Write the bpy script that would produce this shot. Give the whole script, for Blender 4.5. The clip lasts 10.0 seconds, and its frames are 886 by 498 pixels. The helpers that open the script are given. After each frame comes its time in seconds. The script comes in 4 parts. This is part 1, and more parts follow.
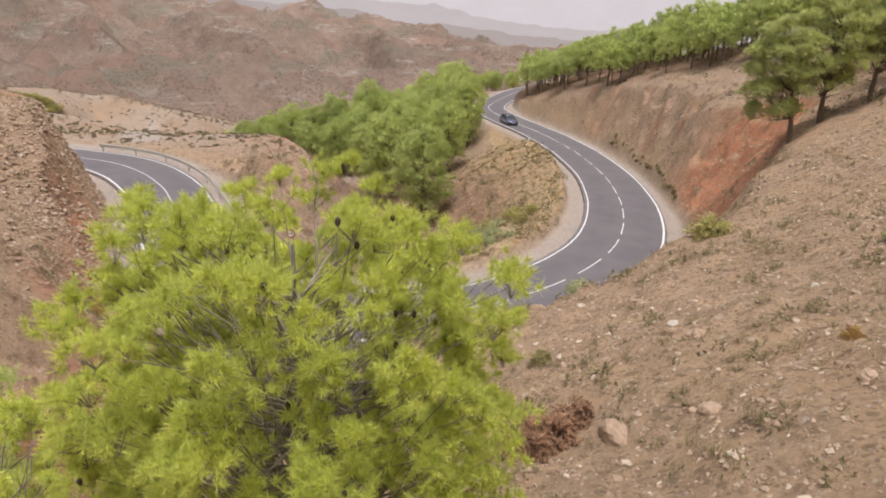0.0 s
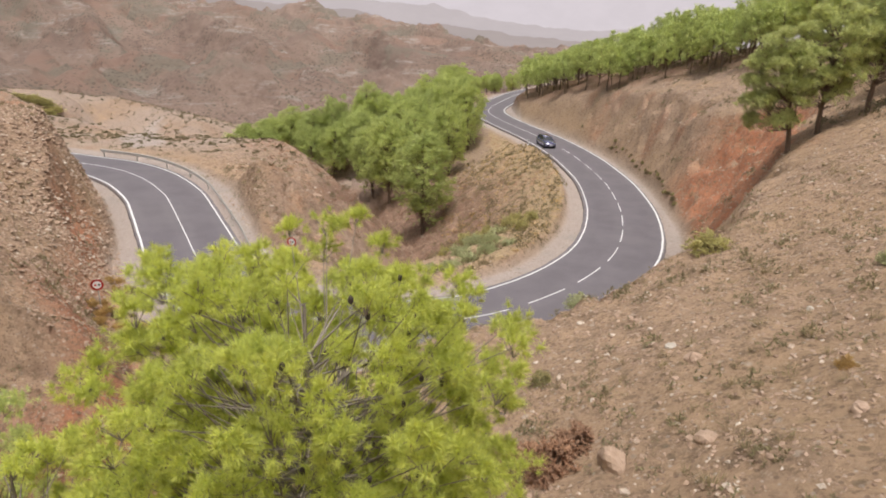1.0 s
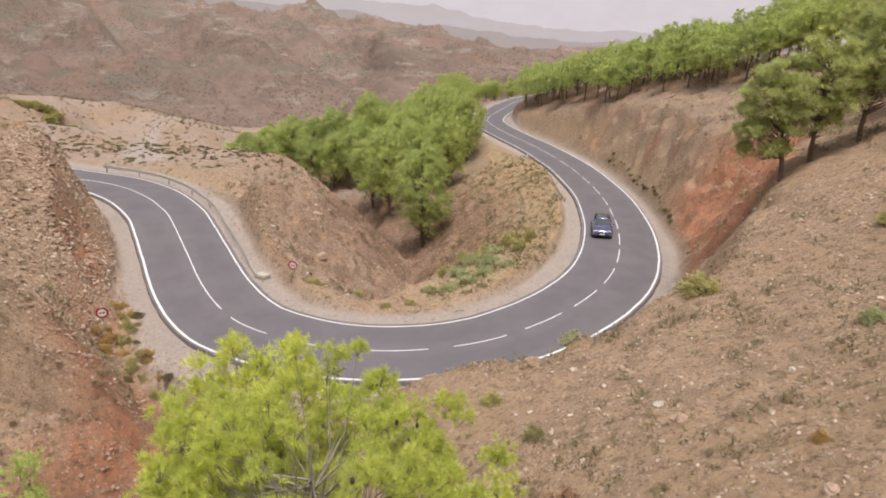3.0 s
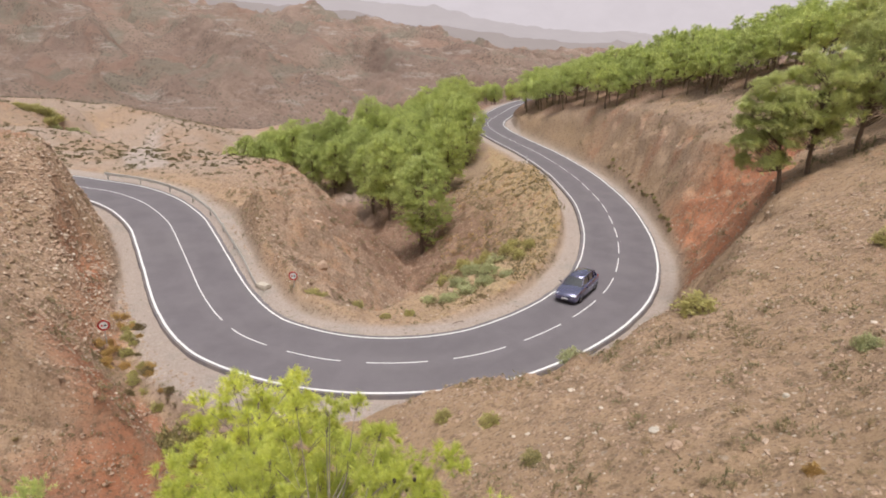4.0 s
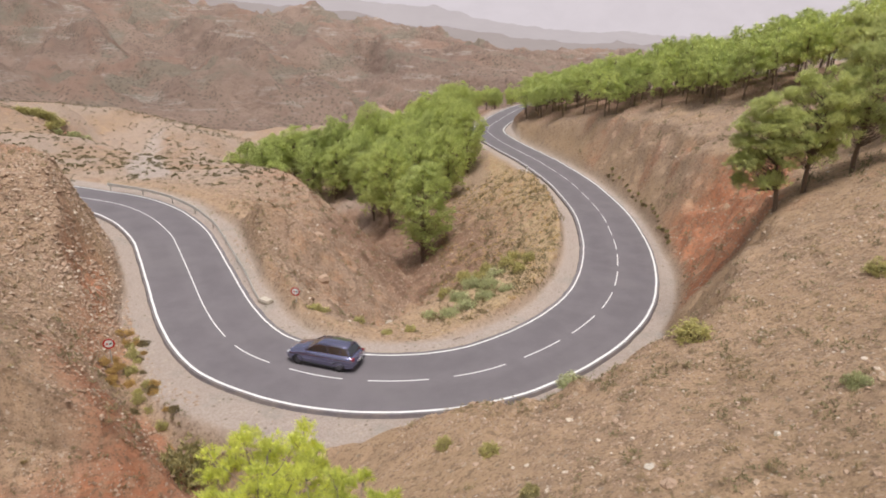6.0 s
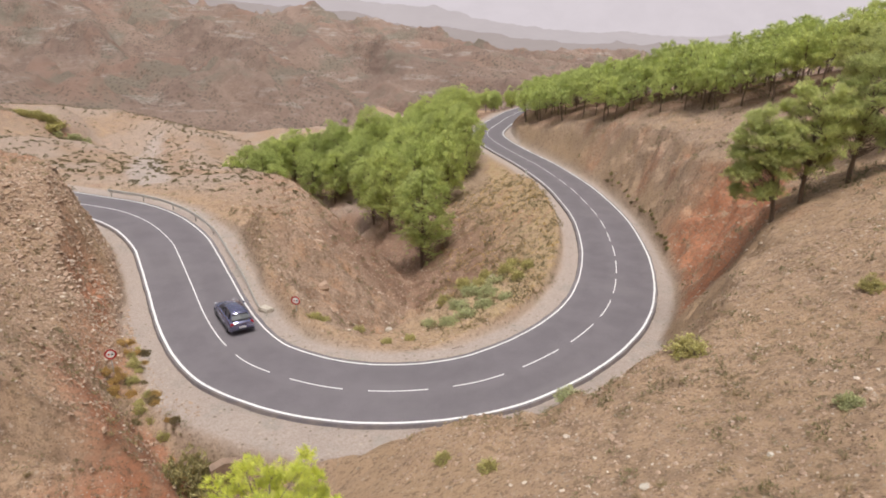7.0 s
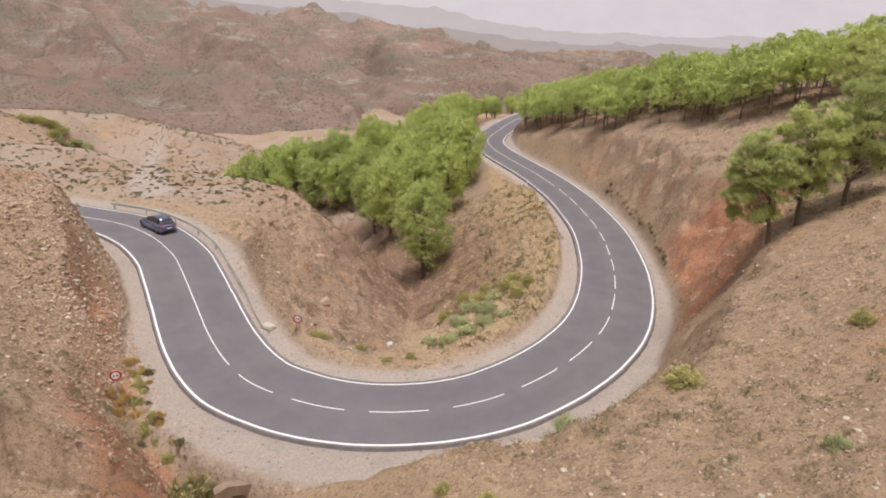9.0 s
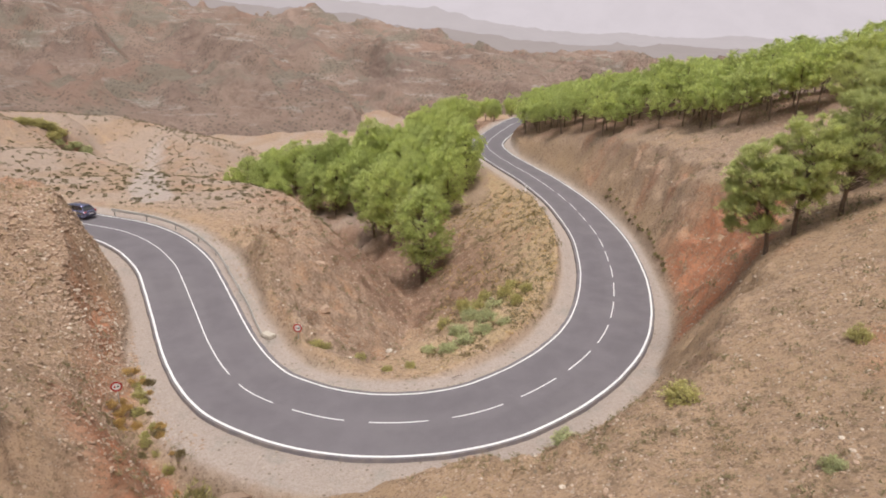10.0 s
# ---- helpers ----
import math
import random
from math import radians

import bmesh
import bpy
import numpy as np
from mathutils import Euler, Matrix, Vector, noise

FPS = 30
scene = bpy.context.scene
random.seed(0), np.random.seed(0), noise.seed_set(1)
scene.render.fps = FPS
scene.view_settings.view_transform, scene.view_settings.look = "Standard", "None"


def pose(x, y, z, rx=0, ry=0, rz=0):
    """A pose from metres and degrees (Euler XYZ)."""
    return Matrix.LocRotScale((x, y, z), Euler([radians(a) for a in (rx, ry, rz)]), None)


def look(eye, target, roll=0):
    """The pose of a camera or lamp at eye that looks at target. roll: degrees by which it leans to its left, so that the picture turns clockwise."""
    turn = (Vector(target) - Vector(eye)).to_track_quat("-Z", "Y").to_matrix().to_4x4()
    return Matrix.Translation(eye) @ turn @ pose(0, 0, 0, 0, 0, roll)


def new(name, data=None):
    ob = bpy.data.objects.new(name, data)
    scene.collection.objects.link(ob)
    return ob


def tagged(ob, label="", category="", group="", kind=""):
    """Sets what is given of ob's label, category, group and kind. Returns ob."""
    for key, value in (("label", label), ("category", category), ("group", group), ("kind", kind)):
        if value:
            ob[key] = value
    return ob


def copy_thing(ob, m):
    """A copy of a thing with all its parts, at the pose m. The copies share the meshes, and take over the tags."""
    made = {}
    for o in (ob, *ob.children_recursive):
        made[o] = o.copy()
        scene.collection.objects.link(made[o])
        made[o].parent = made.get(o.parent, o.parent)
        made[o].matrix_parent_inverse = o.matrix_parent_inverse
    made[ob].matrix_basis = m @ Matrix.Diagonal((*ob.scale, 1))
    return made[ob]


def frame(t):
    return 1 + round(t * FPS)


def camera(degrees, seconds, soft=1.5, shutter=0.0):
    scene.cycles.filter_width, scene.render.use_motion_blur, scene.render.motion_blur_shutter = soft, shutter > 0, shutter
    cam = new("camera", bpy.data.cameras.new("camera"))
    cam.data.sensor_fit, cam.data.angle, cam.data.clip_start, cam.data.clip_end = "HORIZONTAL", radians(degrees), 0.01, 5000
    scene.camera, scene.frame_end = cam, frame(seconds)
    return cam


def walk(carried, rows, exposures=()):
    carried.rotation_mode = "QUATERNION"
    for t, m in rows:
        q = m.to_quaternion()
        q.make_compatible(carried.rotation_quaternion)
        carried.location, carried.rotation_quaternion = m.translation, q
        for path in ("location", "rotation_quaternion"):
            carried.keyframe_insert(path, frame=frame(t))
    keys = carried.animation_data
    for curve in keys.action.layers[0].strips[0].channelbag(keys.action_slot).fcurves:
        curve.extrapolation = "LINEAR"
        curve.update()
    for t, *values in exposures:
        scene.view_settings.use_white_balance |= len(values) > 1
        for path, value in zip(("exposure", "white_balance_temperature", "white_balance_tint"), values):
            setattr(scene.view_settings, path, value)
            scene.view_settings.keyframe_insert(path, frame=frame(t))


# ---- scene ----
cam = camera(70.0, 10.0, soft=1.8, shutter=0.5)
PATH = [
    (0, (3.618, -34.849, 14.979), (3.639, -32.962, 14.315), 0.8),
    (0.5, (3.571, -34.875, 15.305), (3.593, -32.989, 14.641), 0.9),
    (1, (3.55, -34.899, 15.607), (3.573, -33.012, 14.943), 0.9),
    (1.5, (3.544, -34.951, 15.99), (3.568, -33.065, 15.327), 0.9),
    (2, (3.549, -34.984, 16.38), (3.572, -33.097, 15.717), 0.9),
    (2.5, (3.574, -34.995, 16.864), (3.597, -33.108, 16.2), 0.9),
    (4, (3.641, -34.959, 18.07), (3.663, -33.072, 17.408), 0.9),
    (4.5, (3.615, -34.976, 18.356), (3.636, -33.089, 17.694), 0.9),
    (5, (3.594, -34.987, 18.66), (3.615, -33.1, 17.998), 0.9),
    (5.5, (3.593, -35.01, 18.952), (3.614, -33.123, 18.29), 0.9),
    (7, (3.621, -35.088, 19.982), (3.643, -33.201, 19.32), 0.9),
    (7.5, (3.624, -35.111, 20.303), (3.644, -33.224, 19.642), 0.9),
    (8, (3.622, -35.124, 20.654), (3.642, -33.237, 19.994), 0.9),
    (8.5, (3.621, -35.132, 21.014), (3.641, -33.244, 20.352), 0.9),
    (9, (3.617, -35.142, 21.388), (3.637, -33.255, 20.728), 0.9),
    (9.5, (3.598, -35.136, 21.725), (3.62, -33.248, 21.065), 0.9),
    (10, (3.607, -35.097, 22.077), (3.629, -33.209, 21.417), 0.9),
]
walk(cam, [(t, look(eye, target, roll)) for t, eye, target, roll in PATH])

# ---- world and light: a hazy, bright overcast day ----
world = bpy.data.worlds.new("sky")
scene.world = world
world.use_nodes = True
wn = world.node_tree.nodes
sky = wn.new("ShaderNodeTexSky")
sky.sky_type, sky.sun_disc = "NISHITA", False
sky.sun_elevation, sky.sun_rotation = radians(76), radians(171)
sky.air_density, sky.dust_density, sky.ozone_density = 1.0, 7.0, 1.0
grey_sky = wn.new("ShaderNodeHueSaturation")
grey_sky.inputs["Saturation"].default_value = 0.25
world.node_tree.links.new(sky.outputs[0], grey_sky.inputs["Color"])
world.node_tree.links.new(grey_sky.outputs[0], wn["Background"].inputs["Color"])
wn["Background"].inputs["Strength"].default_value = 0.10

sun = new("sun", bpy.data.lights.new("sun", "SUN"))
sun.data.energy, sun.data.angle, sun.data.color = 2.0, radians(20), (1.0, 0.96, 0.93)
sun.matrix_basis = look((0, 0, 100), (-4, 25, 0))
scene.view_settings.exposure = 0.30


# ---- materials ----
class Nodes:
    """Short names for building a node material."""

    def __init__(self, name, rough=0.9, metal=0.0, spec=0.3):
        self.mat = bpy.data.materials.new(name)
        self.mat.use_nodes = True
        self.tree = self.mat.node_tree
        self.bsdf = self.tree.nodes["Principled BSDF"]
        self.bsdf.inputs["Roughness"].default_value = rough
        self.bsdf.inputs["Metallic"].default_value = metal
        self.bsdf.inputs["Specular IOR Level"].default_value = spec
        self.place = self.tree.nodes.new("ShaderNodeNewGeometry").outputs["Position"]

    def local(self):
        self.place = self.tree.nodes.new("ShaderNodeTexCoord").outputs["Object"]
        return self

    def link(self, a, b):
        self.tree.links.new(a, b)

    def noise(self, scale, detail=5.0, rough=0.6, stretch=None):
        n = self.tree.nodes.new("ShaderNodeTexNoise")
        n.inputs["Scale"].default_value, n.inputs["Detail"].default_value, n.inputs["Roughness"].default_value = scale, detail, rough
        src = self.place
        if stretch:
            m = self.tree.nodes.new("ShaderNodeMapping")
            m.inputs["Scale"].default_value = stretch
            self.link(src, m.inputs["Vector"])
            src = m.outputs[0]
        self.link(src, n.inputs["Vector"])
        return n.outputs["Fac"]

    def cells(self, scale, what="Color"):
        n = self.tree.nodes.new("ShaderNodeTexVoronoi")
        n.inputs["Scale"].default_value = scale
        self.link(self.place, n.inputs["Vector"])
        return n.outputs[what]

    def step(self, value, a, b, lo=0.0, hi=1.0):
        n = self.tree.nodes.new("ShaderNodeMapRange")
        n.interpolation_type = "SMOOTHSTEP"
        for key, v in (("From Min", a), ("From Max", b), ("To Min", lo), ("To Max", hi)):
            n.inputs[key].default_value = v
        self.link(value, n.inputs["Value"])
        return n.outputs[0]

    def attr(self, name):
        n = self.tree.nodes.new("ShaderNodeAttribute")
        n.attribute_name = name
        return n.outputs["Fac"]

    def maths(self, op, a, b):
        n = self.tree.nodes.new("ShaderNodeMath")
        n.operation = op
        for k, v in enumerate((a, b)):
            if isinstance(v, (int, float)):
                n.inputs[k].default_value = v
            else:
                self.link(v, n.inputs[k])
        return n.outputs[0]

    def mix(self, fac, a, b, mode="MIX"):
        n = self.tree.nodes.new("ShaderNodeMix")
        n.data_type, n.blend_type = "RGBA", mode
        for key, v in (("Factor", fac), ("A", a), ("B", b)):
            sock = n.inputs[0] if key == "Factor" else n.inputs[6 if key == "A" else 7]
            if isinstance(v, (int, float)):
                sock.default_value = v
            elif isinstance(v, tuple):
                sock.default_value = (*v, 1)
            else:
                self.link(v, sock)
        return n.outputs[2]

    def random(self, island=False):
        if island:
            return self.tree.nodes.new("ShaderNodeNewGeometry").outputs["Random Per Island"]
        return self.tree.nodes.new("ShaderNodeObjectInfo").outputs["Random"]

    def bump(self, value, strength=0.5, distance=0.05):
        n = self.tree.nodes.new("ShaderNodeBump")
        n.inputs["Strength"].default_value, n.inputs["Distance"].default_value = strength, distance
        self.link(value, n.inputs["Height"])
        old = self.bsdf.inputs["Normal"]
        if old.is_linked:
            self.link(old.links[0].from_socket, n.inputs["Normal"])
        self.link(n.outputs[0], old)

    def color(self, c):
        if isinstance(c, tuple):
            self.bsdf.inputs["Base Color"].default_value = (*c, 1)
        else:
            self.link(c, self.bsdf.inputs["Base Color"])
        return self.mat


def ground_material():
    n = Nodes("stony_soil", 0.95, spec=0.15)
    fine, mid, wide = n.noise(9, 6), n.noise(1.1, 6), n.noise(0.16, 4)
    soil = n.mix(n.step(mid, 0.35, 0.65), (0.455, 0.31, 0.20), (0.335, 0.23, 0.155))
    soil = n.mix(n.step(wide, 0.42, 0.62), soil, (0.42, 0.285, 0.18))
    red = n.mix(n.step(n.noise(2.2, 7, 0.7), 0.3, 0.7), (0.50, 0.205, 0.11), (0.37, 0.165, 0.095))
    red = n.mix(n.step(n.noise(0.9, 5, 0.6, (1, 1, 3)), 0.55, 0.7), red, (0.42, 0.25, 0.16))
    soil = n.mix(n.maths("MULTIPLY", n.attr("red"), n.step(n.noise(0.7, 5), 0.28, 0.5)), soil, red)
    straw = n.mix(n.step(n.noise(5, 6), 0.4, 0.62), (0.52, 0.38, 0.215), (0.36, 0.26, 0.155))
    soil = n.mix(n.maths("MULTIPLY", n.attr("grass"), n.step(mid, 0.3, 0.55)), soil, straw)
    drab = n.mix(n.step(n.noise(3.5, 6), 0.35, 0.65), (0.375, 0.27, 0.20), (0.29, 0.205, 0.155))
    soil = n.mix(n.maths("MULTIPLY", n.attr("grey"), n.step(n.noise(0.45, 5), 0.3, 0.55)), soil, drab)
    litter = n.mix(n.step(fine, 0.4, 0.6), (0.2, 0.12, 0.085), (0.26, 0.15, 0.105))
    soil = n.mix(n.maths("MULTIPLY", n.attr("litter"), n.step(n.noise(0.5, 4), 0.25, 0.5)), soil, litter)
    gravel = n.mix(n.step(n.noise(14, 5), 0.3, 0.7), (0.445, 0.37, 0.325), (0.38, 0.315, 0.28))
    gravel = n.mix(n.step(n.noise(0.5, 4), 0.5, 0.68), gravel, (0.36, 0.315, 0.28))
    soil = n.mix(n.maths("MULTIPLY", n.attr("verge"), n.step(n.noise(1.6, 4), 0.12, 0.35)), soil, gravel)
    # pebbles lying in the soil, pale and dark
    cell = n.cells(7.5)
    sep = n.tree.nodes.new("ShaderNodeSeparateColor")
    n.link(cell, sep.inputs[0])
    near = n.maths("MULTIPLY", n.step(n.cells(7.5, "Distance"), 0.36, 0.26), n.step(n.attr("verge"), 0.9, 0.3, 0.06, 1.0))
    pale = n.maths("MULTIPLY", near, n.step(sep.outputs[0], 0.86, 0.88))
    dark = n.maths("MULTIPLY", near, n.step(sep.outputs[1], 0.72, 0.76))
    soil = n.mix(n.maths("MULTIPLY", pale, 0.7), soil, (0.52, 0.44, 0.37))
    soil = n.mix(n.maths("MULTIPLY", dark, 0.6), soil, (0.15, 0.1, 0.075))
    soil = n.mix(n.step(fine, 0.62, 0.3, 0.0, 0.35), soil, (0.17, 0.115, 0.08))
    clod = n.cells(2.6)
    sep2 = n.tree.nodes.new("ShaderNodeSeparateColor")
    n.link(clod, sep2.inputs[0])
    lump = n.step(n.cells(2.6, "Distance"), 0.30, 0.16)
    soil = n.mix(n.maths("MULTIPLY", n.maths("MULTIPLY", lump, n.step(sep2.outputs[0], 0.8, 0.84)), 0.6), soil, (0.50, 0.41, 0.33))
    soil = n.mix(n.maths("MULTIPLY", n.maths("MULTIPLY", lump, n.step(sep2.outputs[1], 0.7, 0.76)), 0.6), soil, (0.14, 0.105, 0.065))
    bare = n.step(n.attr("verge"), 0.9, 0.3, 0.18, 1.0)
    soil = n.mix(n.maths("MULTIPLY", bare, n.step(n.noise(3.2, 7, 0.75), 0.49, 0.64, 0.0, 0.75)), soil, (0.175, 0.12, 0.08))
    soil = n.mix(n.maths("MULTIPLY", bare, n.step(n.noise(4.4, 7, 0.75), 0.54, 0.7, 0.0, 0.55)), soil, (0.52, 0.40, 0.30))
    n.bump(n.noise(2.5, 8, 0.75), 0.9, 0.16)
    n.bump(n.noise(18, 5, 0.7), 0.6, 0.04)
    return n.color(soil)


def hill_material():
    n = Nodes("eroded_badland", 0.97, spec=0.1)
    a = n.mix(n.step(n.noise(0.011, 6, 0.65), 0.4, 0.58), (0.40, 0.29, 0.235), (0.32, 0.23, 0.19))
    a = n.mix(n.step(n.noise(0.007, 5, 0.6, (1, 1, 2.5)), 0.5, 0.6, 0.0, 0.8), a, (0.39, 0.255, 0.20))
    # pale beds of marl and slumped faces
    a = n.mix(n.step(n.noise(0.03, 7, 0.7, (0.5, 0.5, 3.5)), 0.53, 0.66, 0.0, 0.9), a, (0.50, 0.42, 0.365))
    a = n.mix(n.step(n.noise(0.05, 6, 0.75, (1.6, 1.6, 0.6)), 0.55, 0.68, 0.0, 0.5), a, (0.24, 0.175, 0.145))
    # drab scrub, in broad patches and single bushes
    a = n.mix(n.step(n.noise(0.0075, 6, 0.68), 0.5, 0.6, 0.0, 0.75), a, (0.285, 0.25, 0.20))
    scrub = n.maths("MULTIPLY", n.step(n.cells(0.3, "Distance"), 0.45, 0.25), n.step(n.noise(0.018, 4), 0.4, 0.56))
    a = n.mix(n.maths("MULTIPLY", scrub, 0.55), a, (0.17, 0.15, 0.11))
    n.bump(n.noise(0.07, 9, 0.72), 1.0, 12.0)
    return n.color(a)


def asphalt_material():
    n = Nodes("worn_asphalt", 0.8, spec=0.35)
    c = n.mix(n.step(n.noise(0.5, 5, 0.6), 0.35, 0.65), (0.145, 0.127, 0.137), (0.122, 0.107, 0.116))
    c = n.mix(n.step(n.noise(60, 3, 0.8), 0.3, 0.7, 0.0, 0.55), c, (0.185, 0.167, 0.176))
    c = n.mix(n.step(n.noise(0.12, 5, 0.6), 0.52, 0.7, 0.0, 0.6), c, (0.17, 0.152, 0.158))
    across = n.attr("across")
    worn = n.maths("MULTIPLY", n.step(n.maths("ABSOLUTE", n.maths("SUBTRACT", n.maths("ABSOLUTE", across, 0), 1.55), 0), 1.2, 0.5), n.step(n.noise(0.3, 3), 0.3, 0.7))
    c = n.mix(n.maths("MULTIPLY", worn, 0.35), c, (0.105, 0.092, 0.10))
    dusty = n.maths("MULTIPLY", n.step(n.maths("ABSOLUTE", across, 0), 2.9, 3.5), n.step(n.noise(1.2, 5), 0.35, 0.65))
    c = n.mix(n.maths("MULTIPLY", dusty, 0.5), c, (0.28, 0.23, 0.19))
    n.bump(n.noise(90, 2, 0.8), 0.25, 0.01)
    return n.color(c)


def paint_material():
    n = Nodes("road_paint", 0.7, spec=0.3)
    c = n.mix(n.step(n.noise(6, 6, 0.75), 0.52, 0.72), (0.72, 0.71, 0.70), (0.38, 0.36, 0.345))
    return n.color(n.mix(n.step(n.noise(0.7, 3), 0.45, 0.7, 0.0, 0.3), c, (0.6, 0.57, 0.53)))


def needle_material(name, tip, mid, shade, clear=0.3):
    n = Nodes(name, 0.6, spec=0.3)
    r = n.random(island=True)
    c = n.mix(n.step(r, 0.0, 0.6), shade, mid)
    c = n.mix(n.step(r, 0.45, 1.0), c, tip)
    c = n.mix(n.step(n.noise(2.0, 3), 0.42, 0.66, 0.0, 0.45), c, tip)
    tone = n.mix(n.maths("MULTIPLY", n.random(), 0.4), c, shade)
    n.color(tone)
    leaf = n.tree.nodes.new("ShaderNodeBsdfTranslucent")
    n.link(tone, leaf.inputs["Color"])
    both = n.tree.nodes.new("ShaderNodeMixShader")
    both.inputs[0].default_value = clear
    n.link(n.bsdf.outputs[0], both.inputs[1])
    n.link(leaf.outputs[0], both.inputs[2])
    n.link(both.outputs[0], n.tree.nodes["Material Output"].inputs["Surface"])
    return n.mat


def plain_material(name, c, rough=0.6, metal=0.0, spec=0.5, vary=0.25, scale=8.0):
    n = Nodes(name, rough, metal, spec).local()
    return n.color(n.mix(n.step(n.noise(scale, 5), 0.35, 0.7, 0.0, vary), c, tuple(v * 0.55 for v in c)))


def stone_material():
    n = Nodes("loose_stone", 0.9, spec=0.2)
    r = n.random(island=True)
    c = n.mix(n.step(r, 0.0, 0.55), (0.28, 0.19, 0.135), (0.42, 0.30, 0.22))
    c = n.mix(n.step(r, 0.82, 1.0), c, (0.58, 0.49, 0.40))
    c = n.mix(n.step(n.noise(10, 5), 0.4, 0.7, 0.0, 0.4), c, (0.24, 0.15, 0.1))
    n.bump(n.noise(14, 5, 0.7), 0.5, 0.03)
    return n.color(c)


def haze_glow_material(name, c):
    """A far ridge; the haze of distance is painted on as a pale glow."""
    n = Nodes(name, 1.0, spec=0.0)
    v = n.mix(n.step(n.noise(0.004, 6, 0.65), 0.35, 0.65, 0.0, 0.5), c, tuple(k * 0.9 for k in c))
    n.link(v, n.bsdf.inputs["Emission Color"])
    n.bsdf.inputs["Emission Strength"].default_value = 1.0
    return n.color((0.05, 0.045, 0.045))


GROUND, HILL, ASPHALT, PAINT, STONE = ground_material(), hill_material(), asphalt_material(), paint_material(), stone_material()
BARK = plain_material("pine_bark", (0.19, 0.135, 0.10), 0.9, spec=0.2, vary=0.8, scale=14)
BARK_PALE = plain_material("grey_young_bark", (0.31, 0.265, 0.22), 0.9, spec=0.2, vary=0.6, scale=20)
NEEDLE_NEAR = needle_material("young_pine_needles", (0.86, 0.87, 0.18), (0.69, 0.73, 0.19), (0.51, 0.56, 0.17), 0.5)
NEEDLE = needle_material("pine_needles", (0.76, 0.79, 0.27), (0.58, 0.645, 0.23), (0.35, 0.415, 0.17), 0.45)
NEEDLE_DEEP = needle_material("dark_pine_needles", (0.74, 0.75, 0.30), (0.57, 0.61, 0.25), (0.37, 0.41, 0.19), 0.45)
CONE = plain_material("dark_pine_cone", (0.05, 0.037, 0.03), 0.8)
DARK_SCRUB = needle_material("dark_scrub", (0.34, 0.29, 0.15), (0.26, 0.22, 0.125), (0.17, 0.145, 0.085))
DRY = needle_material("dry_scrub", (0.36, 0.28, 0.13), (0.25, 0.2, 0.105), (0.15, 0.115, 0.065))
SCRUB = needle_material("drab_green_scrub", (0.46, 0.40, 0.17), (0.35, 0.305, 0.14), (0.23, 0.20, 0.10))
OLIVE = needle_material("olive_shrub", (0.62, 0.56, 0.22), (0.50, 0.45, 0.18), (0.36, 0.32, 0.14))
WEED = needle_material("grey_green_weed", (0.60, 0.58, 0.30), (0.48, 0.49, 0.26), (0.32, 0.34, 0.18))
STRAW = needle_material("straw_grass", (0.68, 0.48, 0.18), (0.55, 0.36, 0.13), (0.38, 0.24, 0.10))
RUST = needle_material("dead_brown_brush", (0.48, 0.28, 0.17), (0.37, 0.21, 0.125), (0.24, 0.145, 0.095))
STEEL = plain_material("galvanised_steel", (0.5, 0.47, 0.43), 0.65, 0.25, vary=0.4)
CONCRETE = plain_material("pale_concrete", (0.5, 0.44, 0.37), 0.9, spec=0.2, vary=0.5, scale=4)
OLD_CONCRETE = plain_material("brown_stained_concrete", (0.27, 0.19, 0.14), 0.9, spec=0.2, vary=0.6, scale=3)
WHITE = plain_material("white_enamel", (0.8, 0.78, 0.76), 0.45, vary=0.15)
RED = plain_material("red_enamel", (0.62, 0.035, 0.03), 0.45, vary=0.15)
BLACK = plain_material("black_enamel", (0.02, 0.02, 0.022), 0.5)
CAR_PAINT = plain_material("dark_blue_paint", (0.12, 0.115, 0.23), 0.16, 0.6, 0.7, vary=0.1)
CAR_PAINT.node_tree.nodes["Principled BSDF"].inputs["Coat Weight"].default_value = 1.0
CAR_PAINT.node_tree.nodes["Principled BSDF"].inputs["Coat IOR"].default_value = 2.1
GLASS = plain_material("tinted_glass", (0.012, 0.013, 0.016), 0.06, 0.0, 0.7, vary=0.0)
GLASS.node_tree.nodes["Principled BSDF"].inputs["IOR"].default_value = 2.0
RUBBER = plain_material("tyre_rubber", (0.02, 0.02, 0.02), 0.85, spec=0.2)
ALLOY = plain_material("grey_alloy", (0.14, 0.14, 0.15), 0.4, 0.8, vary=0.2)
TRIM = plain_material("black_plastic_trim", (0.025, 0.025, 0.027), 0.6)
LENS = plain_material("clear_headlamp", (0.75, 0.77, 0.8), 0.12, 0.3, 0.8, vary=0.1)
TAIL = plain_material("red_tail_lamp", (0.35, 0.01, 0.012), 0.2, 0.0, 0.6, vary=0.1)
ROOF = plain_material("clay_roof", (0.35, 0.17, 0.1), 0.9)


